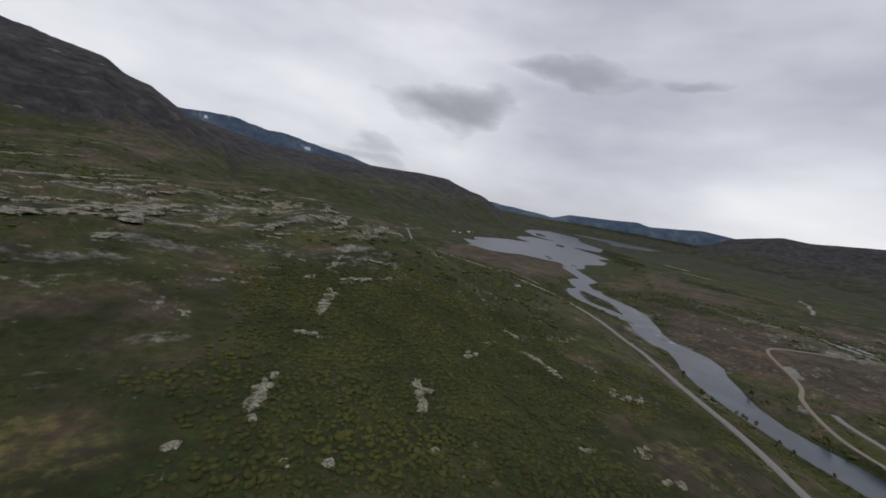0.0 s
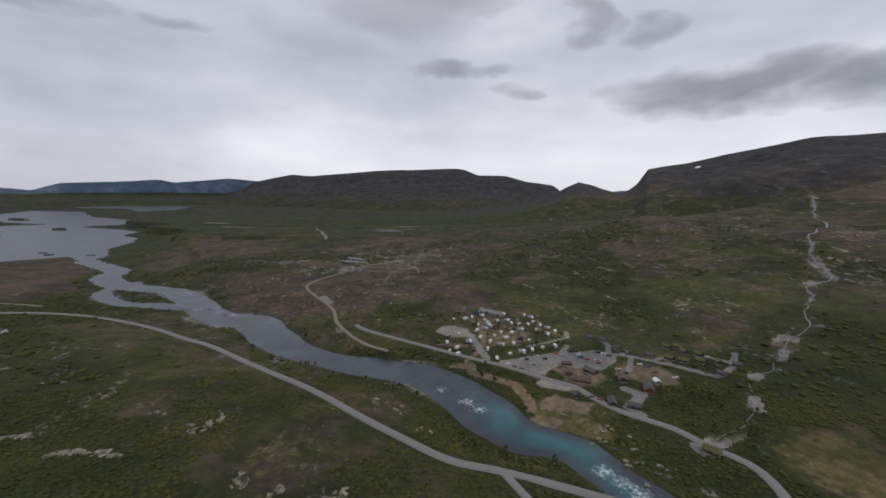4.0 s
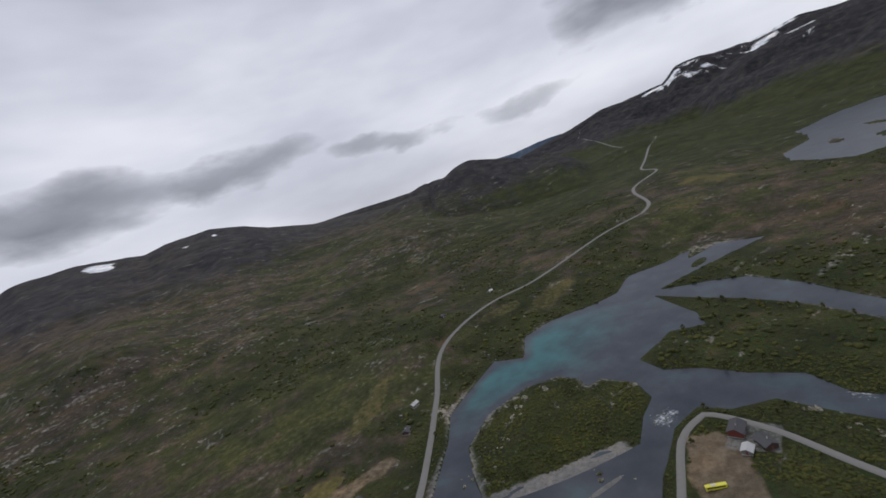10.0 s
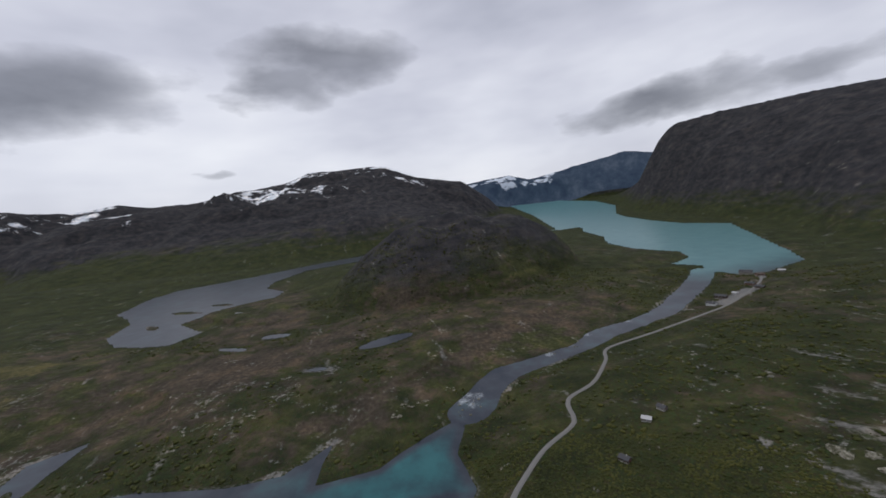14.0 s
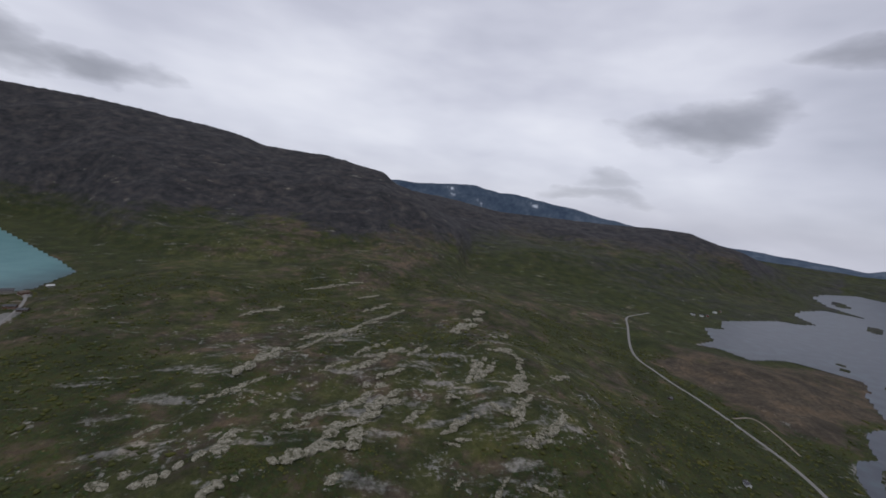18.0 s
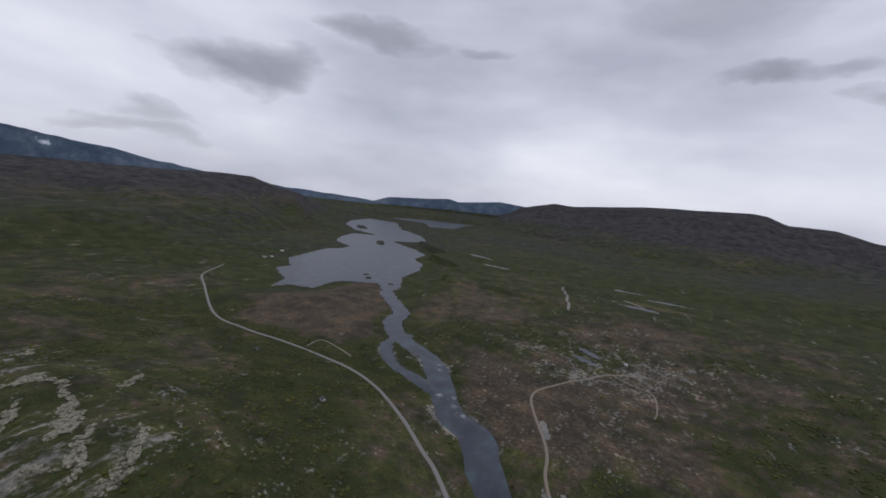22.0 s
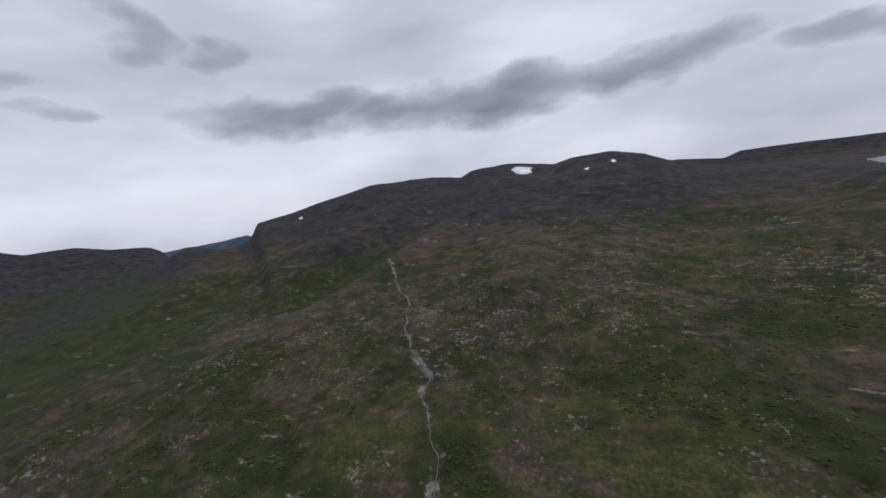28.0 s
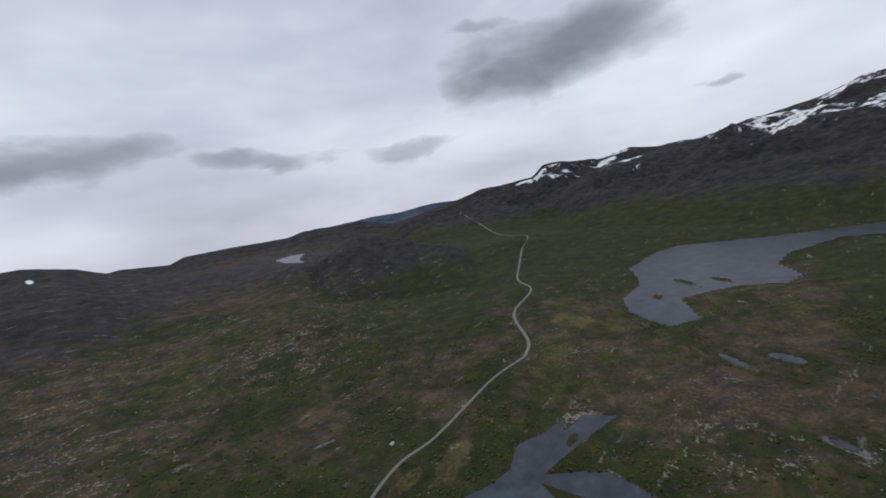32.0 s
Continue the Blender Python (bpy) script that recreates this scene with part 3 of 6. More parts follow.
NORTH_MOUNTAIN = [(296.3, 60, 5997, 4293), (299.3, 312, 5997, 4293), (302.4, 431, 5517, 4071), (305.6, 490, 5036, 3843), (309.2, 470, 4556, 3576),
    (311.7, 543, 4156, 3270), (314.5, 625, 3795, 2928), (317.2, 628, 3555, 2598), (321.2, 612, 3334, 2226), (324.6, 603, 3154, 1934),
    (328.1, 595, 3014, 1667), (331, 580, 2893, 1450), (333.9, 548, 2773, 1392), (338.3, 521, 2653, 1304), (342.7, 496, 2532, 1241),
    (346.5, 463, 2432, 1221), (350.2, 448, 2342, 1202), (354, 442, 2251, 1182), (357.8, 409, 2171, 1162), (361.5, 385, 2111, 1142),
    (363.1, 338, 2051, 1134), (365.4, 314, 1991, 1123), (369.4, 230, 1991, 1123)]
NORTH_MOUNTAIN += [(375.4, 120, 1991, 1123)]
NORTH_RIDGE = [(-5, 190, 3301, 1750), (1, 280, 3301, 1750), (5, 332, 3301, 1750), (11.6, 312, 3412, 1684), (18.3, 254, 3513, 1617), (28.5, 257, 3568, 1713),
    (39.2, 281, 3602, 2052), (42.1, 273, 3602, 2226), (45.2, 214, 3635, 2414), (48.2, 182, 3691, 2624), (51.3, 118, 3791, 2841),
    (54.5, 16, 3902, 3065), (57.5, -30, 3902, 3065)]
EAST_MOUNTAIN = [(69.8, -30, 6909, 4360), (72.8, -163, 6909, 4360), (75, 53, 6909, 4250), (77.9, 254, 6909, 4105), (82.3, 378, 6908, 3877), (84.5, 361, 6908, 3760),
    (89.7, 428, 6908, 3483), (93.4, 478, 6907, 3285), (98.5, 504, 6907, 3214), (104.3, 534, 6906, 3237), (105.7, 512, 6906, 3243),
    (107.5, 422, 6905, 3250), (111.4, 418, 6905, 3266), (114.2, 320, 6904, 3277), (117.6, 262, 6904, 3290), (118.7, 185, 6904, 3295),
    (119.1, 39, 6904, 3296), (120.1, 80, 6904, 3296), (122.1, 20, 6904, 3296)]
SMALL_PEAK = [(114, 60, 3404, 1700), (118, 158, 3404, 1700), (119.3, 203, 3403, 1700), (121, 249, 3403, 1700), (122.7, 227, 3403, 1700), (124, 200, 3403, 1700),
    (128, 130, 3403, 1700), (131, 90, 3403, 1700)]
DARK_HILLS = [(52.1, -20, 8610, 7650), (56.1, -17, 8610, 7650), (59.5, 170, 8610, 7650), (63.7, 207, 8610, 7650), (67.9, 260, 8609, 7650), (69.3, 214, 8609, 7650),
    (75.0, 315, 8609, 7650), (77.9, 281, 8609, 7650), (82.3, 204, 8608, 7650), (88.3, 150, 8608, 7650)]
FAR_HILLS = [(-4, 640), (0.4, 676), (6.1, 720), (13.9, 816), (18, 705), (19.6, 726), (24.8, 613), (28.2, 569), (31.1, 418), (36.2, 309), (43.6, 176), (48.1, 116),
    (54.1, 71), (57.2, 44), (68, 170), (85, 150), (121.8, 126), (122.4, 119), (128, 198), (128.1, 159), (150, 300), (190, 300), (211.8, 463),
    (217.7, 441), (226.5, 493), (240, 350), (275, 420), (291, 640), (296.6, 705), (299.2, 545), (302, 608), (306.8, 745), (311.3, 861), (320, 700),
    (345, 650), (356, 620)]


def crest(az, table):
    t = np.array(table, float)
    return [np.interp(az, t[:, 0], t[:, k]) for k in range(1, t.shape[1])]


def mountain(h, x, y, az, r, table, rough, sharp, seed):
    lo, hi = table[0][0], table[-1][0]
    a = np.where(az > hi, az - 360, az)
    a = np.where(a < lo, a + 360, a)
    ok = (a >= lo) & (a <= hi)
    top, rc, rf = crest(a, table)
    fade = sstep(a, lo, lo + 2.5) * (1 - sstep(a, hi - 2.5, hi))
    u = (r - rf) / (rc - rf)
    prof = np.where(u < 1, np.clip(u, 0, 1) ** sharp, 1 - 0.5 * (u - 1))
    s = np.sin(np.clip(u, 0, 1) * math.pi)
    detail = fbm(x, y, 520, 6, seed, ridged=True) * rough * (0.25 * np.clip(u, 0, 1) + s) * np.clip((top - h) / 300, 0, 1.2)
    z = h + ((top - h) * np.clip(prof, -0.3, 1) + detail * 95) * fade
    return np.where(ok & (u > 0) & (z > h), z, h)


KNOLL = (-1165, 395)


# islets: x, y, half sizes, turn
ISLETS = [(-1159, -441, 42, 11, 0.5), (-1293, -402, 62, 10, 0.9), (-1330, -318, 46, 9, 0.9), (-479, -338, 17, 6, 0.2), (-325, -399, 9, 6, 0.3),
    (1328, 854, 20, 10, 0.9), (1284, 812, 18, 9, 0.4), (1257, 703, 12, 7, 0.6), (2170, 1309, 120, 18, 0.55), (2841, 1913, 160, 30, 0.7),
    (-122, -208, 40, 4.5, -0.345), (-125, -184, 16, 2, -0.1), (-66, -206, 9, 5, 0.2)]


def water_fields(x, y):
    """Signed distance to the water's edge (negative on water) and the water's level."""
    wob = fbm(x, y, 60, 4, 31) * 7
    far = fbm(x, y, 260, 4, 37) * 34
    sdf = poly_sdf(x, y, POND) + wob * 0.5
    level = np.zeros(x.shape)
    islets = []
    for isl in (ISLAND, PENINSULA):
        sdf = np.maximum(sdf, -(poly_sdf(x, y, isl) + wob * 0.35))

    for cx, cy, w, h, a in ISLETS:
        ca, sa = math.cos(a), math.sin(a)
        islets.append((np.hypot(((x - cx) * ca + (y - cy) * sa) / w, (-(x - cx) * sa + (y - cy) * ca) / h) - 1) * min(w, h) + wob * 0.4)

    def join(d, lv):
        nonlocal sdf, level
        level = np.where(d < sdf, lv, level)
        sdf = np.minimum(sdf, d)

    for line in (RIVER_UP, RIVER_DOWN, RIVER_SIDE):
        d, (w, lv) = line_dist(x, y, smooth_line(line, 25))
        join(d - w + wob, lv)
    for outline, lv, shake in ((LAKE_NORTH, -35.0, 0.35), (LAKE_BEYOND, -35.0, 0.6), (LAKE_WEST, 10.0, 0.5), (LAKE_SOUTH, 12.0, 0.4), (TARN, 222.0, 0.5)):
        join(poly_sdf(x, y, outline) + far * shake * 0.6 + wob * 0.4, np.full(x.shape, lv))
    for cx, cy, w, h, a in PONDLETS:
        ca, sa = math.cos(a), math.sin(a)
        u, v = (x - cx) * ca + (y - cy) * sa, -(x - cx) * sa + (y - cy) * ca
        d = (np.hypot(u / w, v / h) - 1) * min(w, h) + wob * 0.8
        join(d, idw(np.array(cx * 1.0), np.array(cy * 1.0), FLOOR) - 1.0)
    for d in islets:
        sdf = np.maximum(sdf, -d)
    return sdf, level


# small bog pools: x, y, half sizes, turn
PONDLETS = [(962, 11, 30, 9, 0.8), (1788, -91, 60, 16, 1.4), (1617, -217, 70, 14, 1.6), (2066, 629, 90, 20, 1.2), (-833, -121, 26, 12, 1.2),
    (-796, -191, 30, 7, 0.9), (-659, 68, 50, 16, 1.8), (-603, -44, 14, 6, 1.2), (-1110, -233, 16, 6, 0.9), (1448, -125, 60, 14, 1.5),
    (1854, 469, 80, 16, 1.4), (904, 19, 24, 8, 1), (1096, -905, 30, 9, 1.4)]


def heights(x, y):
    r = np.hypot(x, y)
    az = np.degrees(np.arctan2(x, y)) % 360
    h = idw(x, y, FLOOR)
    h = h + fbm(x, y, 170, 5, 3) * (3 + 5 * sstep(r, 300, 1500)) + fbm(x, y, 22, 3, 5) * 0.7
    # layered rock steps on the hill north of the river
    hill = np.exp(-(((x - 50) / 300) ** 2 + ((y - 450) / 300) ** 2))
    h = h + hill * fbm((x * 0.64 + y * 0.77) * 0.35, (x * 0.77 - y * 0.64) * 1.6, 60, 4, 9, ridged=True) * 6
    kx, ky = (x - KNOLL[0]), (y - KNOLL[1])
    e = np.hypot((ky * 0.87 - kx * 0.5) / 430, (kx * 0.87 + ky * 0.5) / 320) + 0.1 * fbm(x, y, 240, 3, 14)
    h = h + np.clip(1 - e ** 2.2, 0, 1) ** 0.85 * (162 + 34 * fbm(x, y, 150, 6, 12, ridged=True))
    for table, rough, sharp, seed in ((NORTH_RIDGE, 0.5, 1.0, 21), (DARK_HILLS, 0.3, 0.7, 30), (EAST_MOUNTAIN, 0.25, 0.8, 22), (SMALL_PEAK, 0.35, 1.1, 23), (SOUTH_MOUNTAIN, 0.35, 1.15, 24),
                                      (PLATEAU, 0.3, 0.8, 29), (KNOB, 0.6, 0.8, 25), (WEST_MOUNTAIN, 0.9, 1.0, 26), (SNOW_MOUNTAIN, 0.9, 0.95, 27), (NORTH_MOUNTAIN, 0.7, 1.25, 28)):
        h = mountain(h, x, y, az, r, table, rough, sharp, seed)
    if1 = np.interp(az, [p[0] for p in FAR_HILLS] + [360 + FAR_HILLS[0][0]], [p[1] for p in FAR_HILLS] + [FAR_HILLS[0][1]])
    if1 = if1 + 26 * fbm(x, y, 700, 5, 41) + 40 * fbm(x, y, 1100, 5, 43, ridged=True) - 18
    u = (r - 7600) / 2000
    h = np.where(u > 0, h + (np.maximum(if1, h) - h) * np.clip(u, 0, 1) ** 0.7, h)
    return h


def ground_z(x, y, with_water=False):
    """The ground's height, with the banks and beds of the waters and the roads' benches."""
    x, y = np.asarray(x, float), np.asarray(y, float)
    h = heights(x, y)
    sdf, level = water_fields(x, y)
    bank = level + 0.6 + np.clip(sdf, 0, 30) * 0.03
    far = np.clip(np.hypot(x, y) * 0.14, 30, 420)
    h = bank + (h - bank) * sstep(sdf, 2, 40 + far)
    h = np.maximum(h, np.where(sdf < 22, level + 0.5, -1e9))
    h = np.where(sdf < 1.5, level + np.clip(sdf, -6, 1.5) * 0.4, h)
    return (h, sdf, level) if with_water else h


def draw_in(x, y, z):
    """Beyond 2.5 km the land is drawn in along the line of sight from over the valley, so that its far ranges stay within 5 km."""
    r = np.hypot(x, y)
    f = np.where(r > 2500, 2500 + 2300 * (1 - np.exp(-(r - 2500) / 2300)), r)
    s = f / np.maximum(r, 1e-6)
    return x * s, y * s, np.where(r > 2500, 250 + (z - 250) * s, z)


def lay(x, y):
    return float(ground_z(np.array([x]), np.array([y]))[0])


# ---------------------------------------------------------------- the ground: one sheet from below the camera to the far ranges
AZ = np.radians(np.arange(0, 360, 0.36))
RR = np.concatenate([[1, 30, 55], 75 * 1.0082 ** np.arange(0, 594)])
gr, ga = np.meshgrid(RR, AZ, indexing="ij")
gx, gy = gr * np.sin(ga), gr * np.cos(ga)
gz, gsdf, glevel = ground_z(gx, gy, True)

road_lines = {}
JOINS = {"south": "main", "lake": "main", "camp": "main", "track": "camp", "huts": "track"}
for key, line, width, near in (("main", ROAD_MAIN, 2.5, 16), ("south", ROAD_SOUTH, 3.4, 20), ("lake", ROAD_LAKE, 1.9, 14), ("camp", ROAD_CAMP, 2.5, 12), ("track", TRACK_EAST, 1.7, 8), ("huts", TRACK_HUTS, 1.0, 6), ("knolls", TRACK_KNOLLS, 0.8, 6), ("bog", TRACK_BOG, 1.3, 8)):
    pts = smooth_line(line, 6 if key != "south" else 15)
    z = ground_z(pts[:, 0], pts[:, 1])
    if key in ("main", "lake", "camp"):
        _, near_w, lev = ground_z(pts[:, 0], pts[:, 1], True)
        land = near_w > 9
        z = np.interp(np.arange(len(z)), np.where(land)[0], z[land])
        z = np.where(near_w < 9, np.maximum(z, lev + 3.6), z)
    k = 15
    zp = np.pad(z, k, mode="edge")
    zs = np.convolve(zp, np.ones(2 * k + 1) / (2 * k + 1), "valid") + 0.5
    if key in JOINS:
        other = road_lines[JOINS[key]][0]
        meet = other[np.argmin(np.hypot(other[:, 0] - pts[0, 0], other[:, 1] - pts[0, 1])), 2]
        zs = zs + (meet - zs[0]) * np.exp(-np.arange(len(zs)) * 6 / 45.0)
    road_lines[key] = (np.c_[pts, zs], width)
    d, (zr,) = line_dist(gx, gy, np.c_[pts, zs][:: (2 if key != "south" else 1)])
    bench = 1 - sstep(d, width + 1.0, width + near)
    dry = sstep(gsdf, 0.5, 4.0)
    gz = gz + (zr - 0.45 - gz) * bench * dry

px_, py_, pz_ = draw_in(gx, gy, gz)
nr, na = gr.shape
idx = np.arange(nr * na).reshape(nr, na)
quads = np.stack([idx[:-1], np.roll(idx, -1, 1)[:-1], np.roll(idx, -1, 1)[1:], idx[1:]], -1).reshape(-1, 4)
places = np.stack([px_, py_, pz_], -1).reshape(-1, 3)
far_ring = int(np.searchsorted(RR, 7650))
near_quads = quads[quads.max(1) < (far_ring + 1) * na]
ground_me = grid_mesh("ground", places, near_quads[:, ::-1])
back = np.arange(far_ring * na, nr * na)
back_quads = quads[quads.min(1) >= far_ring * na] - far_ring * na
back_me = grid_mesh("backdrop_ranges", places[back], back_quads[:, ::-1])

# snowfields: azimuth, distance, half widths (degrees, metres)
SNOWFIELDS = [(165.2, 2760, 1.2, 110), (173.5, 2420, 0.4, 60), (176.8, 2500, 0.3, 60), (134.5, 3000, 0.25, 50)]
# trodden and gravelled places: x, y, half sizes, turn, share
GRAVEL = [(52, -167, 22, 6, -0.6, 0.6), (-139, -119, 15, 17, 0.25, 0.95), (-514, 655, 14, 60, 0.2, 0.8), (83, -218, 11, 8, 0.4, 0.9),
    (6, -289, 5, 7, 0.4, 0.55), (-117, -207, 52, 11, -0.345, 0.68), (-125, -184, 22, 5, -0.1, 0.68), (-204, -142, 14, 14, 0.4, 0.55),
    (581, 48, 24, 5, 0.35, 0.9)]
# gravelled parking grounds of the campsite, as outlines
PARKING = [[(310, -118), (309, -134), (308, -178), (304, -205), (291, -218), (279, -209), (267, -187), (276, -182), (278, -171), (288, -164), (285, -152),
    (277, -142), (285, -134), (294, -125)], [(269, -129), (274, -140), (257, -155), (246, -154), (247, -146), (260, -133)], [(398, -75), (409, -86),
    (407, -99), (392, -108), (373, -108), (377, -98), (382, -84)], [(473, -148), (447, -170), (433, -163), (452, -147)]]
# dry trodden earth: outline, share
DRY = [([(276, -208), (260, -240), (230, -229), (231, -210), (259, -193)], 0.8), ([(244, -120), (248, -136), (224, -152), (218, -141), (229, -127),
    (233, -116)], 0.85), ([(222, -101), (225, -110), (215, -121), (209, -112)], 0.95), ([(434, -129), (421, -166), (364, -171), (341, -164),
    (336, -142), (355, -113), (420, -120)], 0.5), ([(286, -152), (280, -182), (257, -185), (247, -168), (257, -154)], 0.75), ([(-184, -170),
    (-198, -159), (-186, -135), (-150, -104), (-146, -133), (-156, -152)], 0.9), ([(144, -217), (134, -250), (102, -238), (93, -213),
    (122, -204)], 0.35)]
DRY += [([(79, -270), (34, -286), (-6, -311), (-42, -320), (-38, -332), (10, -329), (58, -305), (87, -289)], 0.62)]
DRY_LANES = [([(373, -72), (356, -99), (347, -126), (352, -153), (382, -169), (415, -176)], 1.4), ([(324, -88), (350, -112), (391, -126), (434, -132)], 1.4),
    ([(343, -200), (372, -183), (401, -195)], 1.2), ([(326, -77), (318, -91), (308, -88), (274, -114), (251, -115), (236, -111)], 3), ([(345, -153),
    (367, -158), (394, -153), (421, -153)], 1.3), ([(-215, 44), (-241, 67), (-274, 64)], 1.5)]
# grey lanes of the campsite: points, half width
LANES = [([(314, -118), (309, -134), (308, -178), (304, -205), (285, -231), (261, -249), (231, -264), (240, -288), (260, -313)], 1.8), ([(301, -216),
    (317, -228), (329, -229)], 1.4), ([(293, -224), (299, -234)], 1.4), ([(273, -239), (276, -252)], 1.4), ([(270, -287), (248, -294)], 1.3),
    ([(311, -176), (324, -188)], 1.4), ([(377, -108), (353, -108), (325, -108)], 2.4), ([(284, -228), (261, -208)], 1.8), ([(237, -187), (227, -193),
    (219, -182), (214, -173), (203, -174)], 3.2), ([(330, -152), (343, -200), (358, -206)], 1.3), ([(-573, 804), (-618, 853)], 5), ([(1592, 146),
    (1439, 111), (1272, 86)], 3)]
LANES += [([(1528, -78), (1419, -173)], 4.0)]
BARE_POINT = [(-313, 20), (-317, 39), (-304, 63), (-265, 64), (-240, 55), (-249, 33), (-287, 20)]
# grassy clearings: x, y, half sizes, turn, share
MEADOWS = [(386, -140, 62, 58, 0.4, 0.3), (258, -219, 30, 24, 0.3, 0.5), (226, -135, 30, 14, 0.6, 0.4), (105, -248, 50, 34, 0.2, 1),
    (32, -329, 60, 22, 0.5, 0.8), (123, -330, 26, 12, 0, 0.9), (-48, -418, 90, 18, 0.8, 0.7), (208, -129, 26, 12, 0.6, 0.8),
    (-258, -477, 60, 16, 0.2, 0.6), (-876, -544, 60, 60, 0, 0.8), (-704, -470, 50, 60, 0.3, 0.6), (-338, -457, 60, 24, 0.2, 0.7),
    (1509, -163, 120, 40, 1.4, 0.5), (56, 71, 40, 30, 0, 0.3), (-48, 126, 50, 30, 0.4, 0.45)]
TEAL = [(-198, -367, 110, 60, 1), (-345, 23, 60, 90, 1), (-296, -187, 30, 60, 0.9), (-2887, 1954, 2300, 900, 0.9), (-1058, 1128, 500, 260, 0.9),
    (208, -103, 60, 40, 0.9), (143, -127, 60, 30, 0.8), (-432, -57, 30, 30, 0.4)]
FOAM = [(-195, -194, 6), (-204, -194, 4), (-277, -121, 6), (-288, -99, 5), (-296, -91, 5), (-306, -84, 6), (-316, -75, 5), (-310, -57, 5), (-307, -64, 4),
    (-281, -110, 4), (-435, 120, 8), (-422, 127, 7), (-437, 141, 6), (-451, 120, 6), (-444, 132, 6), (143, -125, 7), (163, -119, 6), (153, -123, 5),
    (259, -70, 5), (246, -76, 5), (284, -56, 4), (-493, 273, 7), (-506, 314, 6), (-525, 360, 6), (-536, 448, 6), (608, 227, 6), (567, 169, 6),
    (699, 266, 5), (613, 203, 5), (587, 193, 5)]
FOAM += [(721, 275, 6), (759, 295, 6)]
BOG = [(800, 922), (888, 835), (1083, 793), (1289, 779), (1178, 692), (1016, 550), (897, 548), (779, 467), (688, 478), (673, 587), (671, 774)]
HEATH_EAST = [(790, 225), (770, 102), (572, 23), (515, 64), (577, 114), (650, 183)]
# pitches and parked cars of the campsite: x, y
VANS = [(436, -141), (418, -137), (407, -137), (398, -136), (392, -136), (411, -150), (435, -167), (371, -139), (410, -163), (399, -162), (393, -169),
    (422, -188), (412, -193), (396, -187), (390, -178), (382, -189), (371, -193), (354, -183), (360, -195), (370, -178), (374, -164), (368, -150)]
VANS_SOUTH = [(342, -157), (339, -140), (355, -139), (364, -129), (353, -121), (366, -115), (386, -128), (383, -117), (400, -123), (425, -102), (426, -116),
    (432, -126), (381, -96), (356, -88), (362, -103), (351, -79), (341, -85), (370, -81), (341, -130), (340, -114), (320, -116), (321, -129),
    (320, -142), (321, -151), (322, -162), (323, -175)]
CARS = [(383, -86), (344, -101), (307, -122), (301, -125), (296, -129), (297, -141), (302, -154), (309, -149), (307, -139), (308, -168), (302, -171),
    (308, -183), (301, -187)]
CARS_EAST = [(295, -185), (290, -188), (305, -203), (302, -207), (297, -209), (292, -211), (281, -193), (286, -196), (297, -230), (268, -224), (264, -229),
    (253, -226), (265, -201), (258, -203), (239, -233), (233, -156), (228, -159)]
# birch woods: x, y, half sizes, turn
WOODS = [(23, -233, 60, 26, -0.75), (211, -268, 50, 60, 0.3), (245, -393, 70, 110, 0.5), (21, -349, 50, 22, -0.6), (-49, -383, 70, 22, -0.7),
    (601, -383, 160, 70, -0.4), (398, -308, 90, 60, 0.2), (336, -25, 80, 22, 0.85), (489, -59, 60, 40, 0.3), (113, -171, 40, 14, 0.7),
    (401, 331, 130, 60, 0.8), (528, 482, 120, 60, 1.1), (691, 869, 120, 90, 0.8), (-128, -558, 120, 50, -0.5), (-337, -327, 60, 60, 0.3),
    (-157, -287, 60, 30, 0.1), (-251, 137, 60, 50, 0.4), (-349, 339, 50, 90, 0.3)]
WOODS += [(-173, 207, 60, 130, 0.4), (-335, 494, 90, 110, 0.3)]

# shares of ground cover
moor0 = np.exp(-(((gx + 700) / 330) ** 2 + ((gy - 60) / 420) ** 2) ** 2)
bog0 = np.exp(-((gx - 930) ** 2 + (gy - 700) ** 2) / 190 ** 2)
slope = np.hypot(np.gradient(gz, axis=0) / np.gradient(gr, axis=0), np.gradient(gz, axis=1) / (gr * math.radians(0.3)))
g_az = np.degrees(ga) % 360
n_big, n_mid, n_small = fbm(gx, gy, 420, 4, 51), fbm(gx, gy, 90, 4, 52), fbm(gx, gy, 24, 4, 53)
hill = np.exp(-(((gx - 30) / 300) ** 2 + ((gy - 450) / 280) ** 2) ** 2)
bands = fbm((gx * 0.64 + gy * 0.77) * 0.35, (gx * 0.77 - gy * 0.64) * 1.6, 60, 4, 9, ridged=True)
bx, by = smooth_line(BROOK, 12).T
brook_d, _ = line_dist(gx, gy, np.c_[bx + fbm(bx, by, 45, 3, 91) * 14, by])
craggy = sstep(gz + 70 * n_mid, 20, 320) * np.maximum(sstep(g_az, 200, 224), (1 - sstep(g_az + 5 * n_big, 2, 26)) * (g_az < 100))
rib = fbm(gx, gy, 16, 3, 55)
rubble = np.exp(-(((gx - 850) / 260) ** 2 + ((gy + 40) / 200) ** 2)) + 0.7 * sstep(gz, 25, 60) * (1 - sstep(gz, 120, 200)) * ((g_az > 110) & (g_az < 215)) + 0.2 * moor0
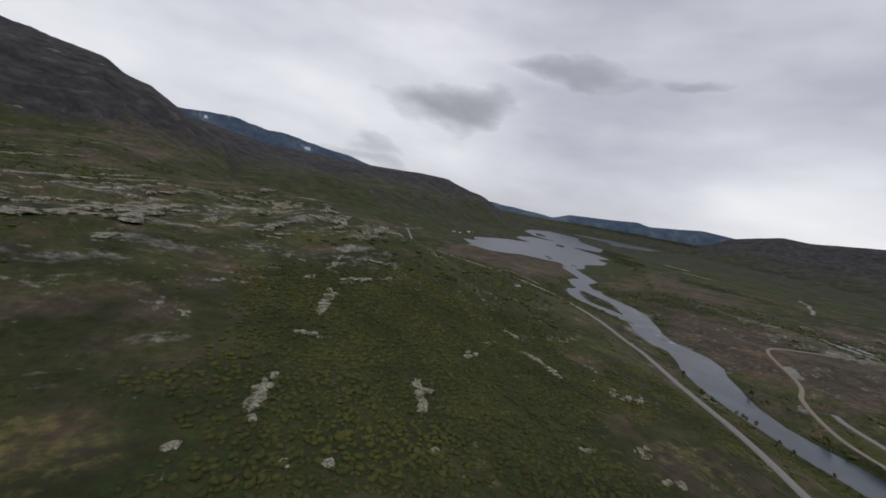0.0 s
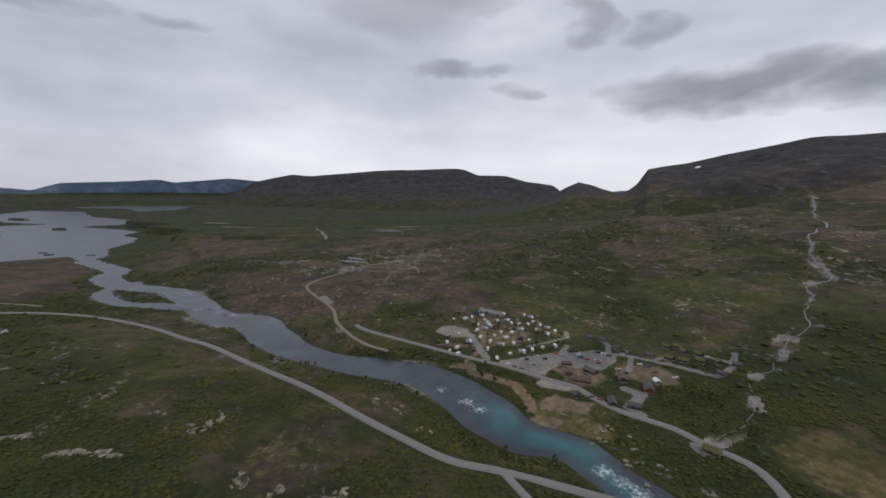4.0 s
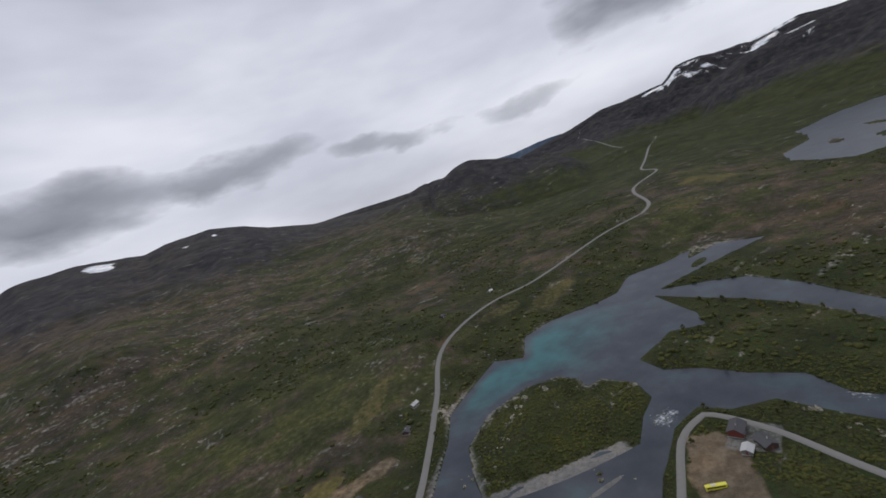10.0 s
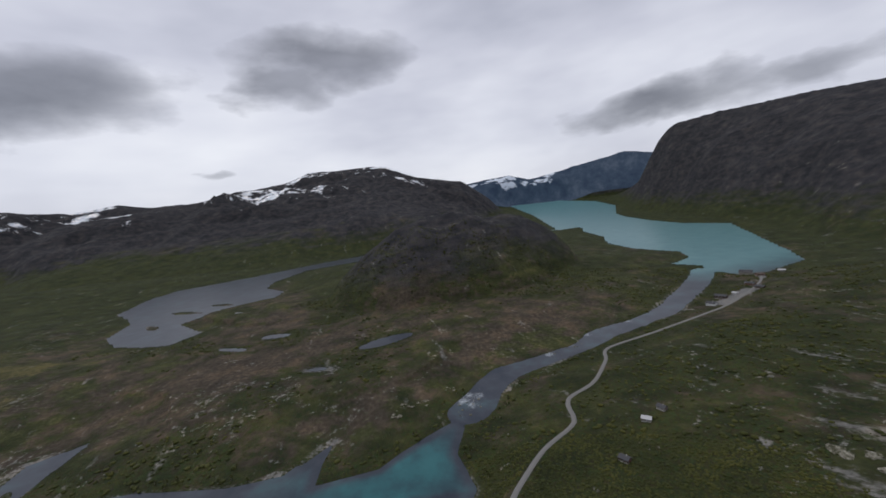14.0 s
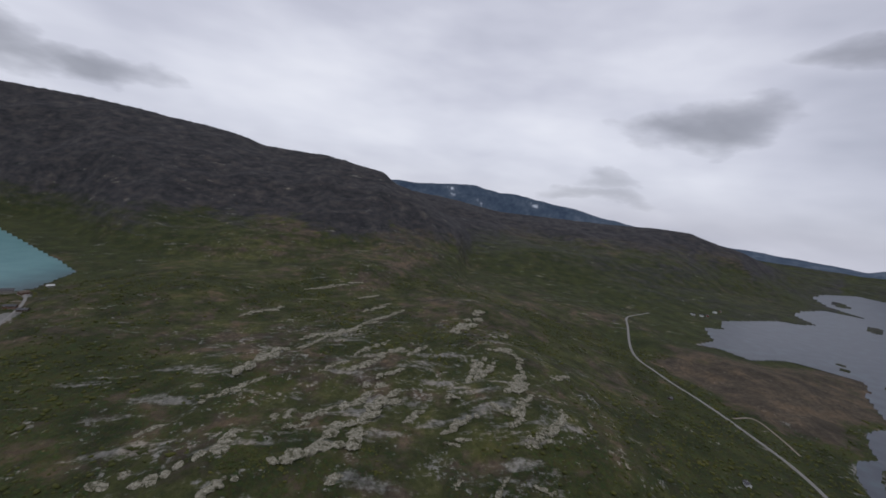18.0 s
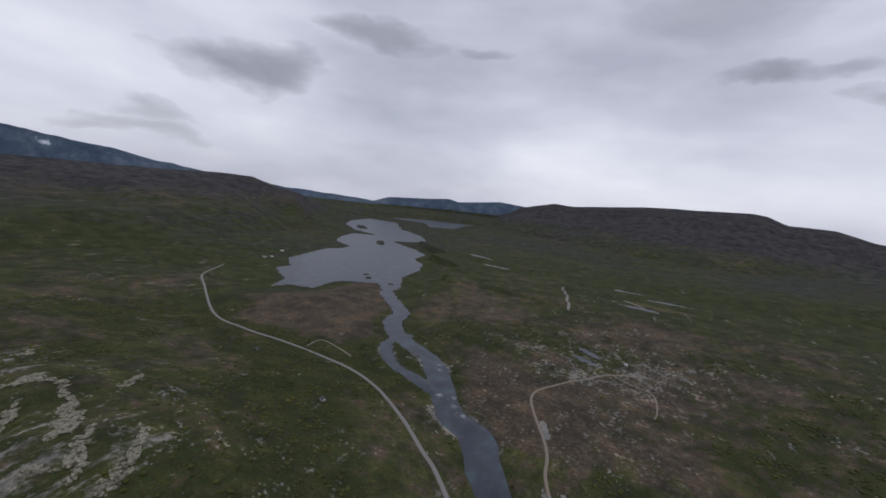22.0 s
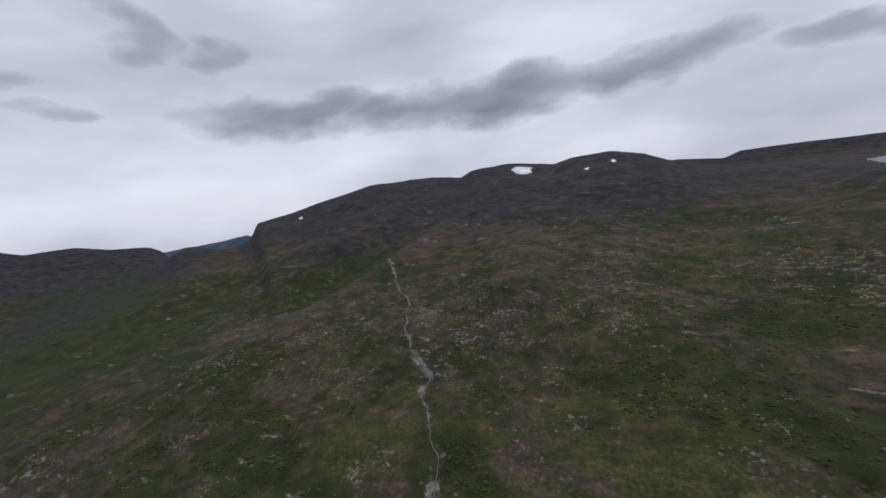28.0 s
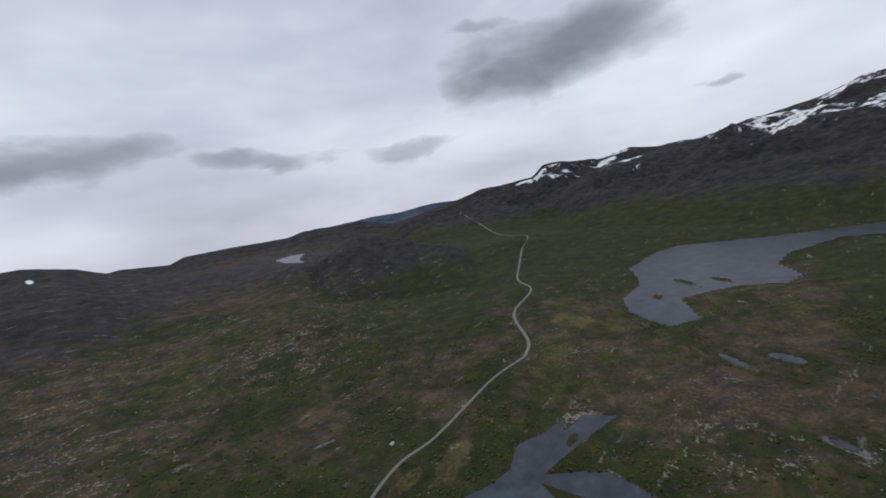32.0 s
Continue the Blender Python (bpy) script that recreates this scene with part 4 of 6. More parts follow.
m_rock = 0.1 + 0.12 * hill + 0.2 * np.clip(rib, 0, 1) + 0.3 * np.exp(-(((gx - 183) / 38) ** 2 + ((gy + 143) / 20) ** 2) ** 2) + 0.34 * np.exp(-((gx - 150) / 13) ** 2 - ((gy - 31) / 20) ** 2) + 0.2 * n_mid + 0.16 * rubble - 0.12 * (1 - sstep(gr, 150, 320)) - 0.3 * bog0 - 0.2 * sstep(gr, 1500, 2200)
m_scree_woods = 0.1 + 0.6 * craggy + 0.62 * sstep(gz, 90, 280) + 0.2 * n_big + 0.3 * sstep(slope, 0.35, 0.7) * sstep(gz, 30, 90)
m_rock = m_rock * (1 - 0.6 * craggy) - 0.2 * np.exp(-((np.hypot(gx + 1165, gy - 395) / 520) ** 4))
# east mountain gets more of this cover for its painted haze blue
m_scree_woods = m_scree_woods + 0.2 * sstep(g_az, 56, 72) * (1 - sstep(g_az, 120, 136)) * sstep(gr, 2600, 3600) * sstep(gz + 50 * n_mid, 20, 170) + 0.06 * np.exp(-((np.hypot(gx + 1165, gy - 395) / 420) ** 4))
# far dark woodland and the north ridge, drawn with the same bluish cover
m_scree_woods = m_scree_woods + 0.36 * sstep(g_az, 52, 60) * (1 - sstep(g_az, 118, 128)) * sstep(gr, 1900, 2600) + 0.3 * ((g_az < 56) | (g_az > 350)) * sstep(gr, 1500, 2300)
m_rock = np.where((gsdf > 0) & (gsdf < 9) & (n_mid > 0.28) & (gr < 900), m_rock + 0.2, m_rock)
bog = 1 - sstep(poly_sdf(gx, gy, BOG) + 40 * n_mid, -25, 35)
heath_e = 1 - sstep(poly_sdf(gx, gy, HEATH_EAST) + 30 * n_mid, -20, 30)
moor = np.exp(-(((gx + 720) / 330) ** 2 + ((gy - 80) / 420) ** 2) ** 2)
pad = 1 - sstep(poly_sdf(gx, gy, BARE_POINT) + 6 * n_small, -4, 6)
flats = np.maximum(np.maximum(bog, heath_e), pad)
m_brown = 0.44 + 0.12 * sstep(gr, 600, 1100) + 0.35 * n_big + 0.3 * n_mid + 0.2 * sstep(g_az, 90, 115) * (1 - sstep(g_az, 205, 225)) * sstep(gr, 450, 900) + 0.08 * hill + 0.22 * ((g_az > 62) & (g_az < 112)) * sstep(gr, 450, 700) * (1 - sstep(gr, 1300, 1900)) + 0.42 * moor + 0.75 * flats + 0.35 * sstep(gz, 70, 220) + 0.4 * fbm(gx, gy, 160, 4, 58) + 0.25 * ((g_az < 58) | (g_az > 352)) * sstep(gr, 1100, 1700)
m_scrub = 0.5 + 0.6 * fbm(gx, gy, 110, 4, 56) + 0.4 * ((g_az > 215) & (g_az < 330)) * sstep(gr, 1200, 2000) * (1 - sstep(gz, 120, 260)) + 0.6 * np.exp(-np.clip(gsdf, 0, 200) / 16) * (gr < 1200) + 0.5 * n_big - 0.35 * sstep(gz, 80, 260) + 0.5 * sstep(gr, 1000, 1900) * (1 - sstep(gz, 60, 210)) - 0.35 * moor - 0.7 * flats + 0.16 * hill + 0.25 * fbm(gx, gy, 150, 3, 57)
high = sstep(g_az, 224, 228) * (1 - sstep(g_az, 302, 306)) * sstep(gz, 200, 460) * (gr > 2800)
m_snow = high * (0.27 + 0.75 * fbm(gx, gy, 420, 4, 61) + 0.4 * n_mid)
far_snow = (gr > 7600) * (0.33 * (1 - sstep(g_az, 22, 40)) * (g_az < 90) + 0.22 * sstep(g_az, 284, 290) * (1 - sstep(g_az, 318, 326)))
m_snow = np.maximum(m_snow, far_snow)
for sa, sr, sw, sl in SNOWFIELDS:
    d = np.hypot((g_az - sa) / sw, (gr - sr) / sl)
    m_snow = np.maximum(m_snow, 1.0 - 0.5 * d + 0.1 * n_mid)
m_gravel = np.where(brook_d < 4.0 + 3 * n_small + 13 * np.clip(fbm(gx, gy, 70, 3, 59), 0, 1), 0.46 + 0.55 * rib, np.where((gsdf > 0) & (gsdf < 7), 0.45 + 0.5 * n_mid - gsdf * 0.05, 0.0))
for cx, cy, sx, sy, turn, share in GRAVEL:
    ca, sa = math.cos(turn), math.sin(turn)
    u, v = (gx - cx) * ca + (gy - cy) * sa, -(gx - cx) * sa + (gy - cy) * ca
    m_gravel = np.maximum(m_gravel, share * (1 - sstep(np.maximum(np.abs(u) / sx, np.abs(v) / sy) + 0.15 * n_small, 0.85, 1.1)))
for lane, half in LANES:
    d, _ = line_dist(gx, gy, lane, 40)
    m_gravel = np.maximum(m_gravel, 0.95 * (1 - sstep(d + 0.8 * n_small, half, half + 2.2)))
m_meadow = np.zeros_like(gx)
for cx, cy, sx, sy, turn, share in MEADOWS:
    ca, sa = math.cos(turn), math.sin(turn)
    u, v = (gx - cx) * ca + (gy - cy) * sa, -(gx - cx) * sa + (gy - cy) * ca
    m_meadow = np.maximum(m_meadow, share * (1 - sstep(np.hypot(u / sx, v / sy) + 0.5 * n_mid + 0.25 * n_small, 0.55, 1.15)))
m_meadow = np.maximum(m_meadow, 0.5 * sstep(n_mid + 0.7 * n_big, 0.0, 0.7) * (1 - sstep(gr, 380, 520)) * (gy > -40))
m_dry = 0.18 * np.exp(-(((gx - 385) / 60) ** 2 + ((gy + 142) / 52) ** 2) ** 2) * (1 + 2 * n_small)
for patch, share in DRY:
    m_dry = np.maximum(m_dry, share * (1 - sstep(poly_sdf(gx, gy, patch) + 5 * n_small, -3, 4)))
for lane, half in DRY_LANES:
    d, _ = line_dist(gx, gy, lane, 40)
    m_dry = np.maximum(m_dry, 0.85 * (1 - sstep(d + 1.2 * n_small, half, half + 2.5)))
for patch in PARKING:
    m_gravel = np.maximum(m_gravel, 0.95 * (1 - sstep(poly_sdf(gx, gy, patch) + 2.5 * n_small, -1.5, 2)))
m_bare = 0.27 * hill * (1 - 0.5 * bog) * sstep(gr, 180, 330) + 0.05 * sstep(slope, 0.12, 0.3) * ((g_az > 110) & (g_az < 212)) * sstep(gr, 500, 900) - 0.2 * bog0 - 0.2 * sstep(gr, 2000, 3500)
east = np.exp(-(((gx - 880) / 380) ** 2 + ((gy + 10) / 270) ** 2) ** 2)
m_scrub = m_scrub - 0.42 * east
m_brown = m_brown + 0.3 * east
m_rock = m_rock + 0.07 * east
for cx, cy, sx, sy, turn in WOODS:
    ca, sa = math.cos(turn), math.sin(turn)
    u, v = (gx - cx) * ca + (gy - cy) * sa, -(gx - cx) * sa + (gy - cy) * ca
    m_scrub = m_scrub + 0.55 * (1 - sstep(np.hypot(u / sx, v / sy) + 0.6 * n_mid, 0.6, 1.2))
m_scrub = m_scrub + 0.22 * (1 - sstep(gr, 250, 480)) + 0.35 * np.exp(-((np.hypot(gx + 1165, gy - 395) / 480) ** 4))
m_scrub = m_scrub * (1 - np.clip(m_meadow + m_gravel + 0.8 * m_dry, 0, 1))


set_mask(ground_me, "cover", m_rock.ravel(), m_brown.ravel(), m_scrub.ravel())
set_mask(ground_me, "high", m_scree_woods.ravel(), m_bare.ravel(), m_dry.ravel())
set_mask(ground_me, "extra", m_snow.ravel(), m_gravel.ravel(), m_meadow.ravel())
ground_me.materials.append(GROUND)
tagged(new("ground", ground_me), "wide valley floor and mountainsides of heath, grass and bare rock", "ground", kind="structure")

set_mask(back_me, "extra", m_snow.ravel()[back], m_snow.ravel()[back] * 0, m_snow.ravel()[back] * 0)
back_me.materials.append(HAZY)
tagged(new("backdrop_ranges", back_me), "far mountain ranges with old snow on the horizon, tinted with painted blue haze", "mountains", kind="structure")

# ---------------------------------------------------------------- water
wet = (gsdf < 4)
keep = wet.ravel()[quads].all(1)
wx, wy, wz = draw_in(gx, gy, glevel)
used = np.unique(quads[keep])
remap = np.full(nr * na, -1)
remap[used] = np.arange(len(used))
water_me = grid_mesh("water", np.stack([wx, wy, wz], -1).reshape(-1, 3)[used], remap[quads[keep]][:, ::-1])
ux, uy, us = gx.ravel()[used], gy.ravel()[used], gsdf.ravel()[used]
teal = np.zeros(len(used))
for cx, cy, sx, sy, share in TEAL:
    teal = np.maximum(teal, share * np.exp(-(((ux - cx) / sx) ** 2 + ((uy - cy) / sy) ** 2) ** 1.5))
teal *= sstep(-us, 2, 14)
foam = np.zeros(len(used))
for cx, cy, rad in FOAM:
    foam = np.maximum(foam, np.exp(-((ux - cx) ** 2 + (uy - cy) ** 2) / (1.5 * rad) ** 2))
for line, level_of in ((RIVER_UP, 0.30), (RIVER_DOWN, 0.27), (RIVER_SIDE, 0.2)):
    d, (w, _) = line_dist(ux, uy, smooth_line(line, 25))
    foam = np.maximum(foam, level_of * (d < w) * np.clip(0.45 + 1.3 * fbm(ux, uy, 70, 3, 95), 0, 1))
milk = (1 - sstep(ux, -760, -560)) * sstep(uy, 680, 820)
set_mask(water_me, "water", teal, foam, milk)
water_me.materials.append(WATER)
tagged(new("water", water_me), "grey and turquoise river, ponds and lakes with white rapids", "water", kind="structure")

# ---------------------------------------------------------------- roads
def strip(name, line, width, mat, label, lift=0.0):
    p = line
    t = np.gradient(p[:, :2], axis=0)
    t /= np.linalg.norm(t, axis=1, keepdims=True)
    n = np.stack([t[:, 1], -t[:, 0]], 1)
    rows = []
    for off, dz in ((-width - 0.8, -0.9), (-width, 0.0), (0, 0.06), (width, 0.0), (width + 0.8, -0.9)):
        q = p[:, :2] + n * np.reshape(off, (-1, 1))
        rows.append(np.stack(draw_in(q[:, 0], q[:, 1], p[:, 2] + dz + lift), -1))
    v = np.stack(rows, 1)
    m, k = v.shape[:2]
    i = np.arange(m * k).reshape(m, k)
    f = np.stack([i[:-1, :-1], i[:-1, 1:], i[1:, 1:], i[1:, :-1]], -1).reshape(-1, 4)
    me = grid_mesh(name, v.reshape(-1, 3), f[:, ::-1])
    me.materials.append(mat)
    return tagged(new(name, me), label, "road", kind="structure")


strip("road_main", *road_lines["main"], ASPHALT, "pale grey two-lane asphalt road through the valley")
strip("road_south", *road_lines["south"], ASPHALT, "pale grey asphalt road climbing over the moor in bends")
strip("road_lake", *road_lines["lake"], ASPHALT, "narrow grey asphalt road along the river to the lake", 0.02)
strip("road_camp", *road_lines["camp"], ASPHALT, "grey approach road of the campsite", 0.04)
strip("track_east", *road_lines["track"], DIRT, "pale dirt track over brown heath")
strip("track_huts", *road_lines["huts"], DIRT, "narrow pale dirt track to huts on the heath", 0.05)
strip("track_knolls", *road_lines["knolls"], DIRT, "narrow pale dirt track between rocky knolls")
strip("track_bog", *road_lines["bog"], DIRT, "narrow pale dirt track beside the brown bog", 0.05)
bl = smooth_line(BROOK, 5)
bl[:, 0] += fbm(bl[:, 0], bl[:, 1], 45, 3, 91) * 14
brook_line = np.c_[bl, gz[np.searchsorted(RR, np.hypot(bl[:, 0], bl[:, 1])), (np.degrees(np.arctan2(bl[:, 0], bl[:, 1])) % 360 / 0.36).round().astype(int) % na] + 0.12]
BROOK_WATER = surface("brook_water", (0.12, 0.122, 0.122), 0.4, 0.2, 0.85)
strip("brook", brook_line, 0.15 + 1.2 * np.clip(fbm(bl[:, 0], bl[:, 1], 50, 3, 92) + 0.1, 0, 1), BROOK_WATER, "narrow white brook running down a bed of grey stones")

# ---------------------------------------------------------------- low birch and willow scrub, too many bushes to count
def scatter(n, r0, r1, seed):
    g = np.random.default_rng(seed)
    rad = np.sqrt(g.random(n) * (r1 ** 2 - r0 ** 2) + r0 ** 2)
    a = g.random(n) * 2 * math.pi
    return rad * np.sin(a), rad * np.cos(a), g


def cell_of(x, y):
    """The ground sheet's row and column nearest to a place."""
    r = np.hypot(x, y)
    i = np.clip(np.searchsorted(RR, r), 0, nr - 1)
    j = (np.degrees(np.arctan2(x, y)) % 360 / 0.36).round().astype(int) % na
    return i, j


def on_sheet(x, y):
    """The height of the ground sheet itself at a place, between its corners."""
    x, y = np.atleast_1d(np.asarray(x, float)), np.atleast_1d(np.asarray(y, float))
    r = np.hypot(x, y)
    i = np.clip(np.searchsorted(RR, r) - 1, 0, nr - 2)
    a = np.degrees(np.arctan2(x, y)) % 360 / 0.36
    j = np.floor(a).astype(int) % na
    u, v = (r - RR[i]) / (RR[i + 1] - RR[i]), a - np.floor(a)
    k = (j + 1) % na
    return (gz[i, j] * (1 - v) + gz[i, k] * v) * (1 - u) + (gz[i + 1, j] * (1 - v) + gz[i + 1, k] * v) * u


def bush_shapes(count, seed):
    """A few crowns of leafy lumps, each an uneven low-poly clump."""
    g = np.random.default_rng(seed)
    bm = bmesh.new()
    bmesh.ops.create_icosphere(bm, subdivisions=1, radius=1)
    base = np.array([v.co[:] for v in bm.verts])
    tri = np.array([[v.index for v in f.verts] for f in bm.faces])
    bm.free()
    shapes = []
    for _ in range(count):
        v = base * (0.62 + 0.62 * g.random((len(base), 1)))
        v[:, :2] *= 0.7 + 0.6 * g.random(2)
        v[:, 2] = (v[:, 2] + 0.55) * 0.75
        shapes.append(v)
    return shapes, tri


def near_built(x, y):
    """True where roads, clearings and yards keep the scrub away."""
    busy = np.zeros(x.shape, bool)
    for line, w in road_lines.values():
        d, _ = line_dist(x, y, line[::3, :2], 30)
        busy |= d < w + 2.5
    for bx, by, rad in YARDS:
        busy |= np.hypot(x - bx, y - by) < rad
    for bx, by in VANS + VANS_SOUTH + CARS + CARS_EAST:
        busy |= np.hypot(x - bx, y - by) < 4.6
    return busy


YARDS = [(263, -168, 24), (235, -195, 18), (227, -161, 12), (-146, -119, 30), (-203, -143, 14), (99, -213, 16), (1, -273, 16), (339, -151, 6), (238, -215, 8)]


def scrub(name, n, r0, r1, size, seed, label, dense):
    x, y, g = scatter(n, r0, r1, seed)
    i, j = cell_of(x, y)
    clump = fbm(x, y, 34, 3, 71) * 1.1 + fbm(x, y, 210, 3, 72) * 0.8
    share = m_scrub[i, j] * 1.7 - 0.45 + clump * 0.7 - m_rock[i, j] * 0.8 - 0.8 * m_meadow[i, j] - 1.2 * m_gravel[i, j] - m_dry[i, j] - 1.1 * np.clip(m_bare[i, j], 0, 1) * (bands[i, j] > 0.2)
    keep = (g.random(n) < sstep(share * dense, 0.1, 0.75)) & (gsdf[i, j] > 2.5) & (gz[i, j] < 230) & ~near_built(x, y)
    x, y = x[keep], y[keep]
    z = on_sheet(x, y)
    shapes, tri = bush_shapes(8, seed)
    verts, faces, k = [], [], 0
    kinds = g.integers(0, len(shapes), len(x))
    turn = g.random(len(x)) * 6.28
    big = size * (0.4 + 1.6 * g.random(len(x)) ** 3)
    tall = big * (0.34 + 0.36 * g.random(len(x)))
    for s, shape in enumerate(shapes):
        m = kinds == s
        c, si = np.cos(turn[m])[:, None], np.sin(turn[m])[:, None]
        vx = (shape[:, 0] * c - shape[:, 1] * si) * big[m][:, None] + x[m][:, None]
        vy = (shape[:, 0] * si + shape[:, 1] * c) * big[m][:, None] + y[m][:, None]
        vz = shape[:, 2] * tall[m][:, None] + z[m][:, None] - 0.15
        verts.append(np.stack([vx, vy, vz], -1).reshape(-1, 3))
        faces.append((tri[None] + (np.arange(m.sum()) * len(shape))[:, None, None] + k).reshape(-1, 3))
        k += m.sum() * len(shape)
    me = grid_mesh(name, np.vstack(verts), np.vstack(faces), smooth=True)
    me.materials.append(LEAVES)
    return tagged(new(name, me), label, "scrub", kind="stuff")


def leaf_material():
    m, nt, bsdf = material("scrub_leaves")
    pos = where_on(nt)
    rnd = nt.nodes.new("ShaderNodeNewGeometry").outputs["Random Per Island"]
    fine, big = noise_tex(nt, 2.2, 6, 0.75, vec=pos), noise_tex(nt, 0.028, 6, vec=pos)
    col = ramp(nt, rnd, [(0.0, (0.05, 0.054, 0.016)), (0.5, (0.055, 0.059, 0.017)), (0.85, (0.061, 0.065, 0.019)), (1.0, (0.068, 0.07, 0.022))])
    col = mix(nt, calc(nt, "MULTIPLY", fine, 0.9), mix(nt, 1.0, col, (0.62, 0.64, 0.6), "MULTIPLY"), mix(nt, 1.0, col, (1.4, 1.36, 1.2), "MULTIPLY"))
    col = mix(nt, 1.0, col, ramp(nt, big, [(0.36, (0.62, 0.7, 0.66)), (0.5, (0.92, 0.95, 0.88)), (0.64, (1.3, 1.22, 1.0))]), "MULTIPLY")
    nt.links.new(col, bsdf.inputs["Base Color"])
    bsdf.inputs["Roughness"].default_value = 0.85
    bsdf.inputs["Specular IOR Level"].default_value = 0.2
    bump(nt, bsdf, fine, 0.9, 0.4)
    return m


LEAVES = leaf_material()
scrub("scrub", 190000, 60, 340, 0.95, 81, "dark green birch and willow scrub on heath", 1.0)
scrub("far_scrub", 110000, 340, 1100, 1.9, 82, "patches of dark green birch scrub across the valley", 0.75)


# ---------------------------------------------------------------- things: tools
def part(name, bm, mat, parent=None, label="", smooth=False):
    """Links a bmesh as one mesh object under a thing or part."""
    me = bpy.data.meshes.new(name)
    bm.to_mesh(me)
    bm.free()
    for p in me.polygons:
        p.use_smooth = smooth
    me.materials.append(mat)
    ob = new(name, me)
    if parent:
        ob.parent = parent
    if label:
        ob["label"] = label
    return ob


def box(bm, cx, cy, cz, sx, sy, sz, bevel=0.0, taper=1.0):
    """A block about a centre; its top drawn in by taper."""
    r = bmesh.ops.create_cube(bm, size=1.0)
    for v in r["verts"]:
        k = taper if v.co.z > 0 else 1.0
        v.co = Vector((cx + v.co.x * sx * k, cy + v.co.y * sy * k, cz + v.co.z * sz))
    if bevel:
        edges = list({e for v in r["verts"] for e in v.link_edges})
        bmesh.ops.bevel(bm, geom=edges, offset=bevel, segments=2, affect="EDGES", profile=0.6)
    return r["verts"]


def block(*dims, **more):
    bm = bmesh.new()
    box(bm, *dims, **more)
    return bm


def disc(cx, cy, cz, radius, depth, axis="Y", sides=14):
    bm = bmesh.new()
    turn = Matrix.Rotation(math.pi / 2, 4, "X") if axis == "Y" else (Matrix.Rotation(math.pi / 2, 4, "Y") if axis == "X" else Matrix())
    bmesh.ops.create_cone(bm, cap_ends=True, segments=sides, radius1=radius, radius2=radius, depth=depth, matrix=Matrix.Translation((cx, cy, cz)) @ turn)
    return bm


def prism(profile, y0, y1):
    """A closed outline in x and z, drawn from y0 to y1."""
    bm = bmesh.new()
    a = [bm.verts.new((x, y0, z)) for x, z in profile]
    b = [bm.verts.new((x, y1, z)) for x, z in profile]
    bm.faces.new(a[::-1])
    bm.faces.new(b)
    for i in range(len(a)):
        j = (i + 1) % len(a)
        bm.faces.new((a[i], a[j], b[j], b[i]))
    bmesh.ops.recalc_face_normals(bm, faces=bm.faces)
    return bm


def at(x, y, turn=0.0, scale=1.0, sink=0.0):
    return pose(x, y, float(on_sheet(x, y)[0]) - sink, 0, 0, turn) @ Matrix.Scale(scale, 4)


def place(proto, spots, first):
    """Puts the prototype at the first spot and copies of it at the others."""
    out = []
    for k, (x, y, turn) in enumerate(spots):
        m = at(x, y, turn)
        if k == 0:
            proto.matrix_basis = m
            out.append(proto)
        else:
            out.append(copy_thing(proto, m))
    return out


def rock_material():
    """Pale lichened gneiss with dark cracks and stains."""
    m, nt, bsdf = material("lichened_gneiss")
    pos = where_on(nt)
    coarse, grain = noise_tex(nt, 0.45, 7, 0.68, vec=pos), noise_tex(nt, 2.4, 5, 0.7, vec=pos)
    crack = node(nt, "ShaderNodeTexVoronoi", Scale=0.55, Randomness=1.0)
    crack.feature = "DISTANCE_TO_EDGE"
    nt.links.new(pos, crack.inputs["Vector"])
    col = ramp(nt, calc(nt, "ADD", calc(nt, "MULTIPLY", coarse, 0.6), calc(nt, "MULTIPLY", grain, 0.4)),
               [(0.38, (0.07, 0.064, 0.045)), (0.46, (0.16, 0.148, 0.108)), (0.54, (0.27, 0.255, 0.2)), (0.63, (0.42, 0.4, 0.325))])
    moss = noise_tex(nt, 0.2, 8, 0.72, vec=pos)
    col = mix(nt, calc(nt, "MULTIPLY", calc(nt, "SUBTRACT", moss, 0.51), 16.0, clamp=True), col, ramp(nt, grain, [(0.35, (0.036, 0.04, 0.016)), (0.65, (0.075, 0.068, 0.032))]))
    gap = calc(nt, "DIVIDE", crack.outputs["Distance"], 0.07, clamp=True)
    col = mix(nt, gap, mix(nt, 1.0, col, (0.55, 0.55, 0.5), "MULTIPLY"), col)
    nt.links.new(col, bsdf.inputs["Base Color"])
    bsdf.inputs["Roughness"].default_value = 0.93
    bump(nt, bsdf, calc(nt, "ADD", grain, gap), 0.8, 0.4)
    return m


WHITE = surface("white_gelcoat", (0.62, 0.63, 0.64), 0.35, 0.8, 0.1)
CREAM = surface("cream_panel", (0.52, 0.5, 0.45), 0.45, 0.8, 0.12)
GLASS = surface("dark_glass", (0.02, 0.024, 0.03), 0.08, 1.0, 0.1)
RUBBER = surface("black_rubber", (0.02, 0.02, 0.02), 0.85, 3.0, 0.2)
STEEL = surface("galvanised_steel", (0.45, 0.46, 0.47), 0.4, 1.0, 0.15, 0.8)
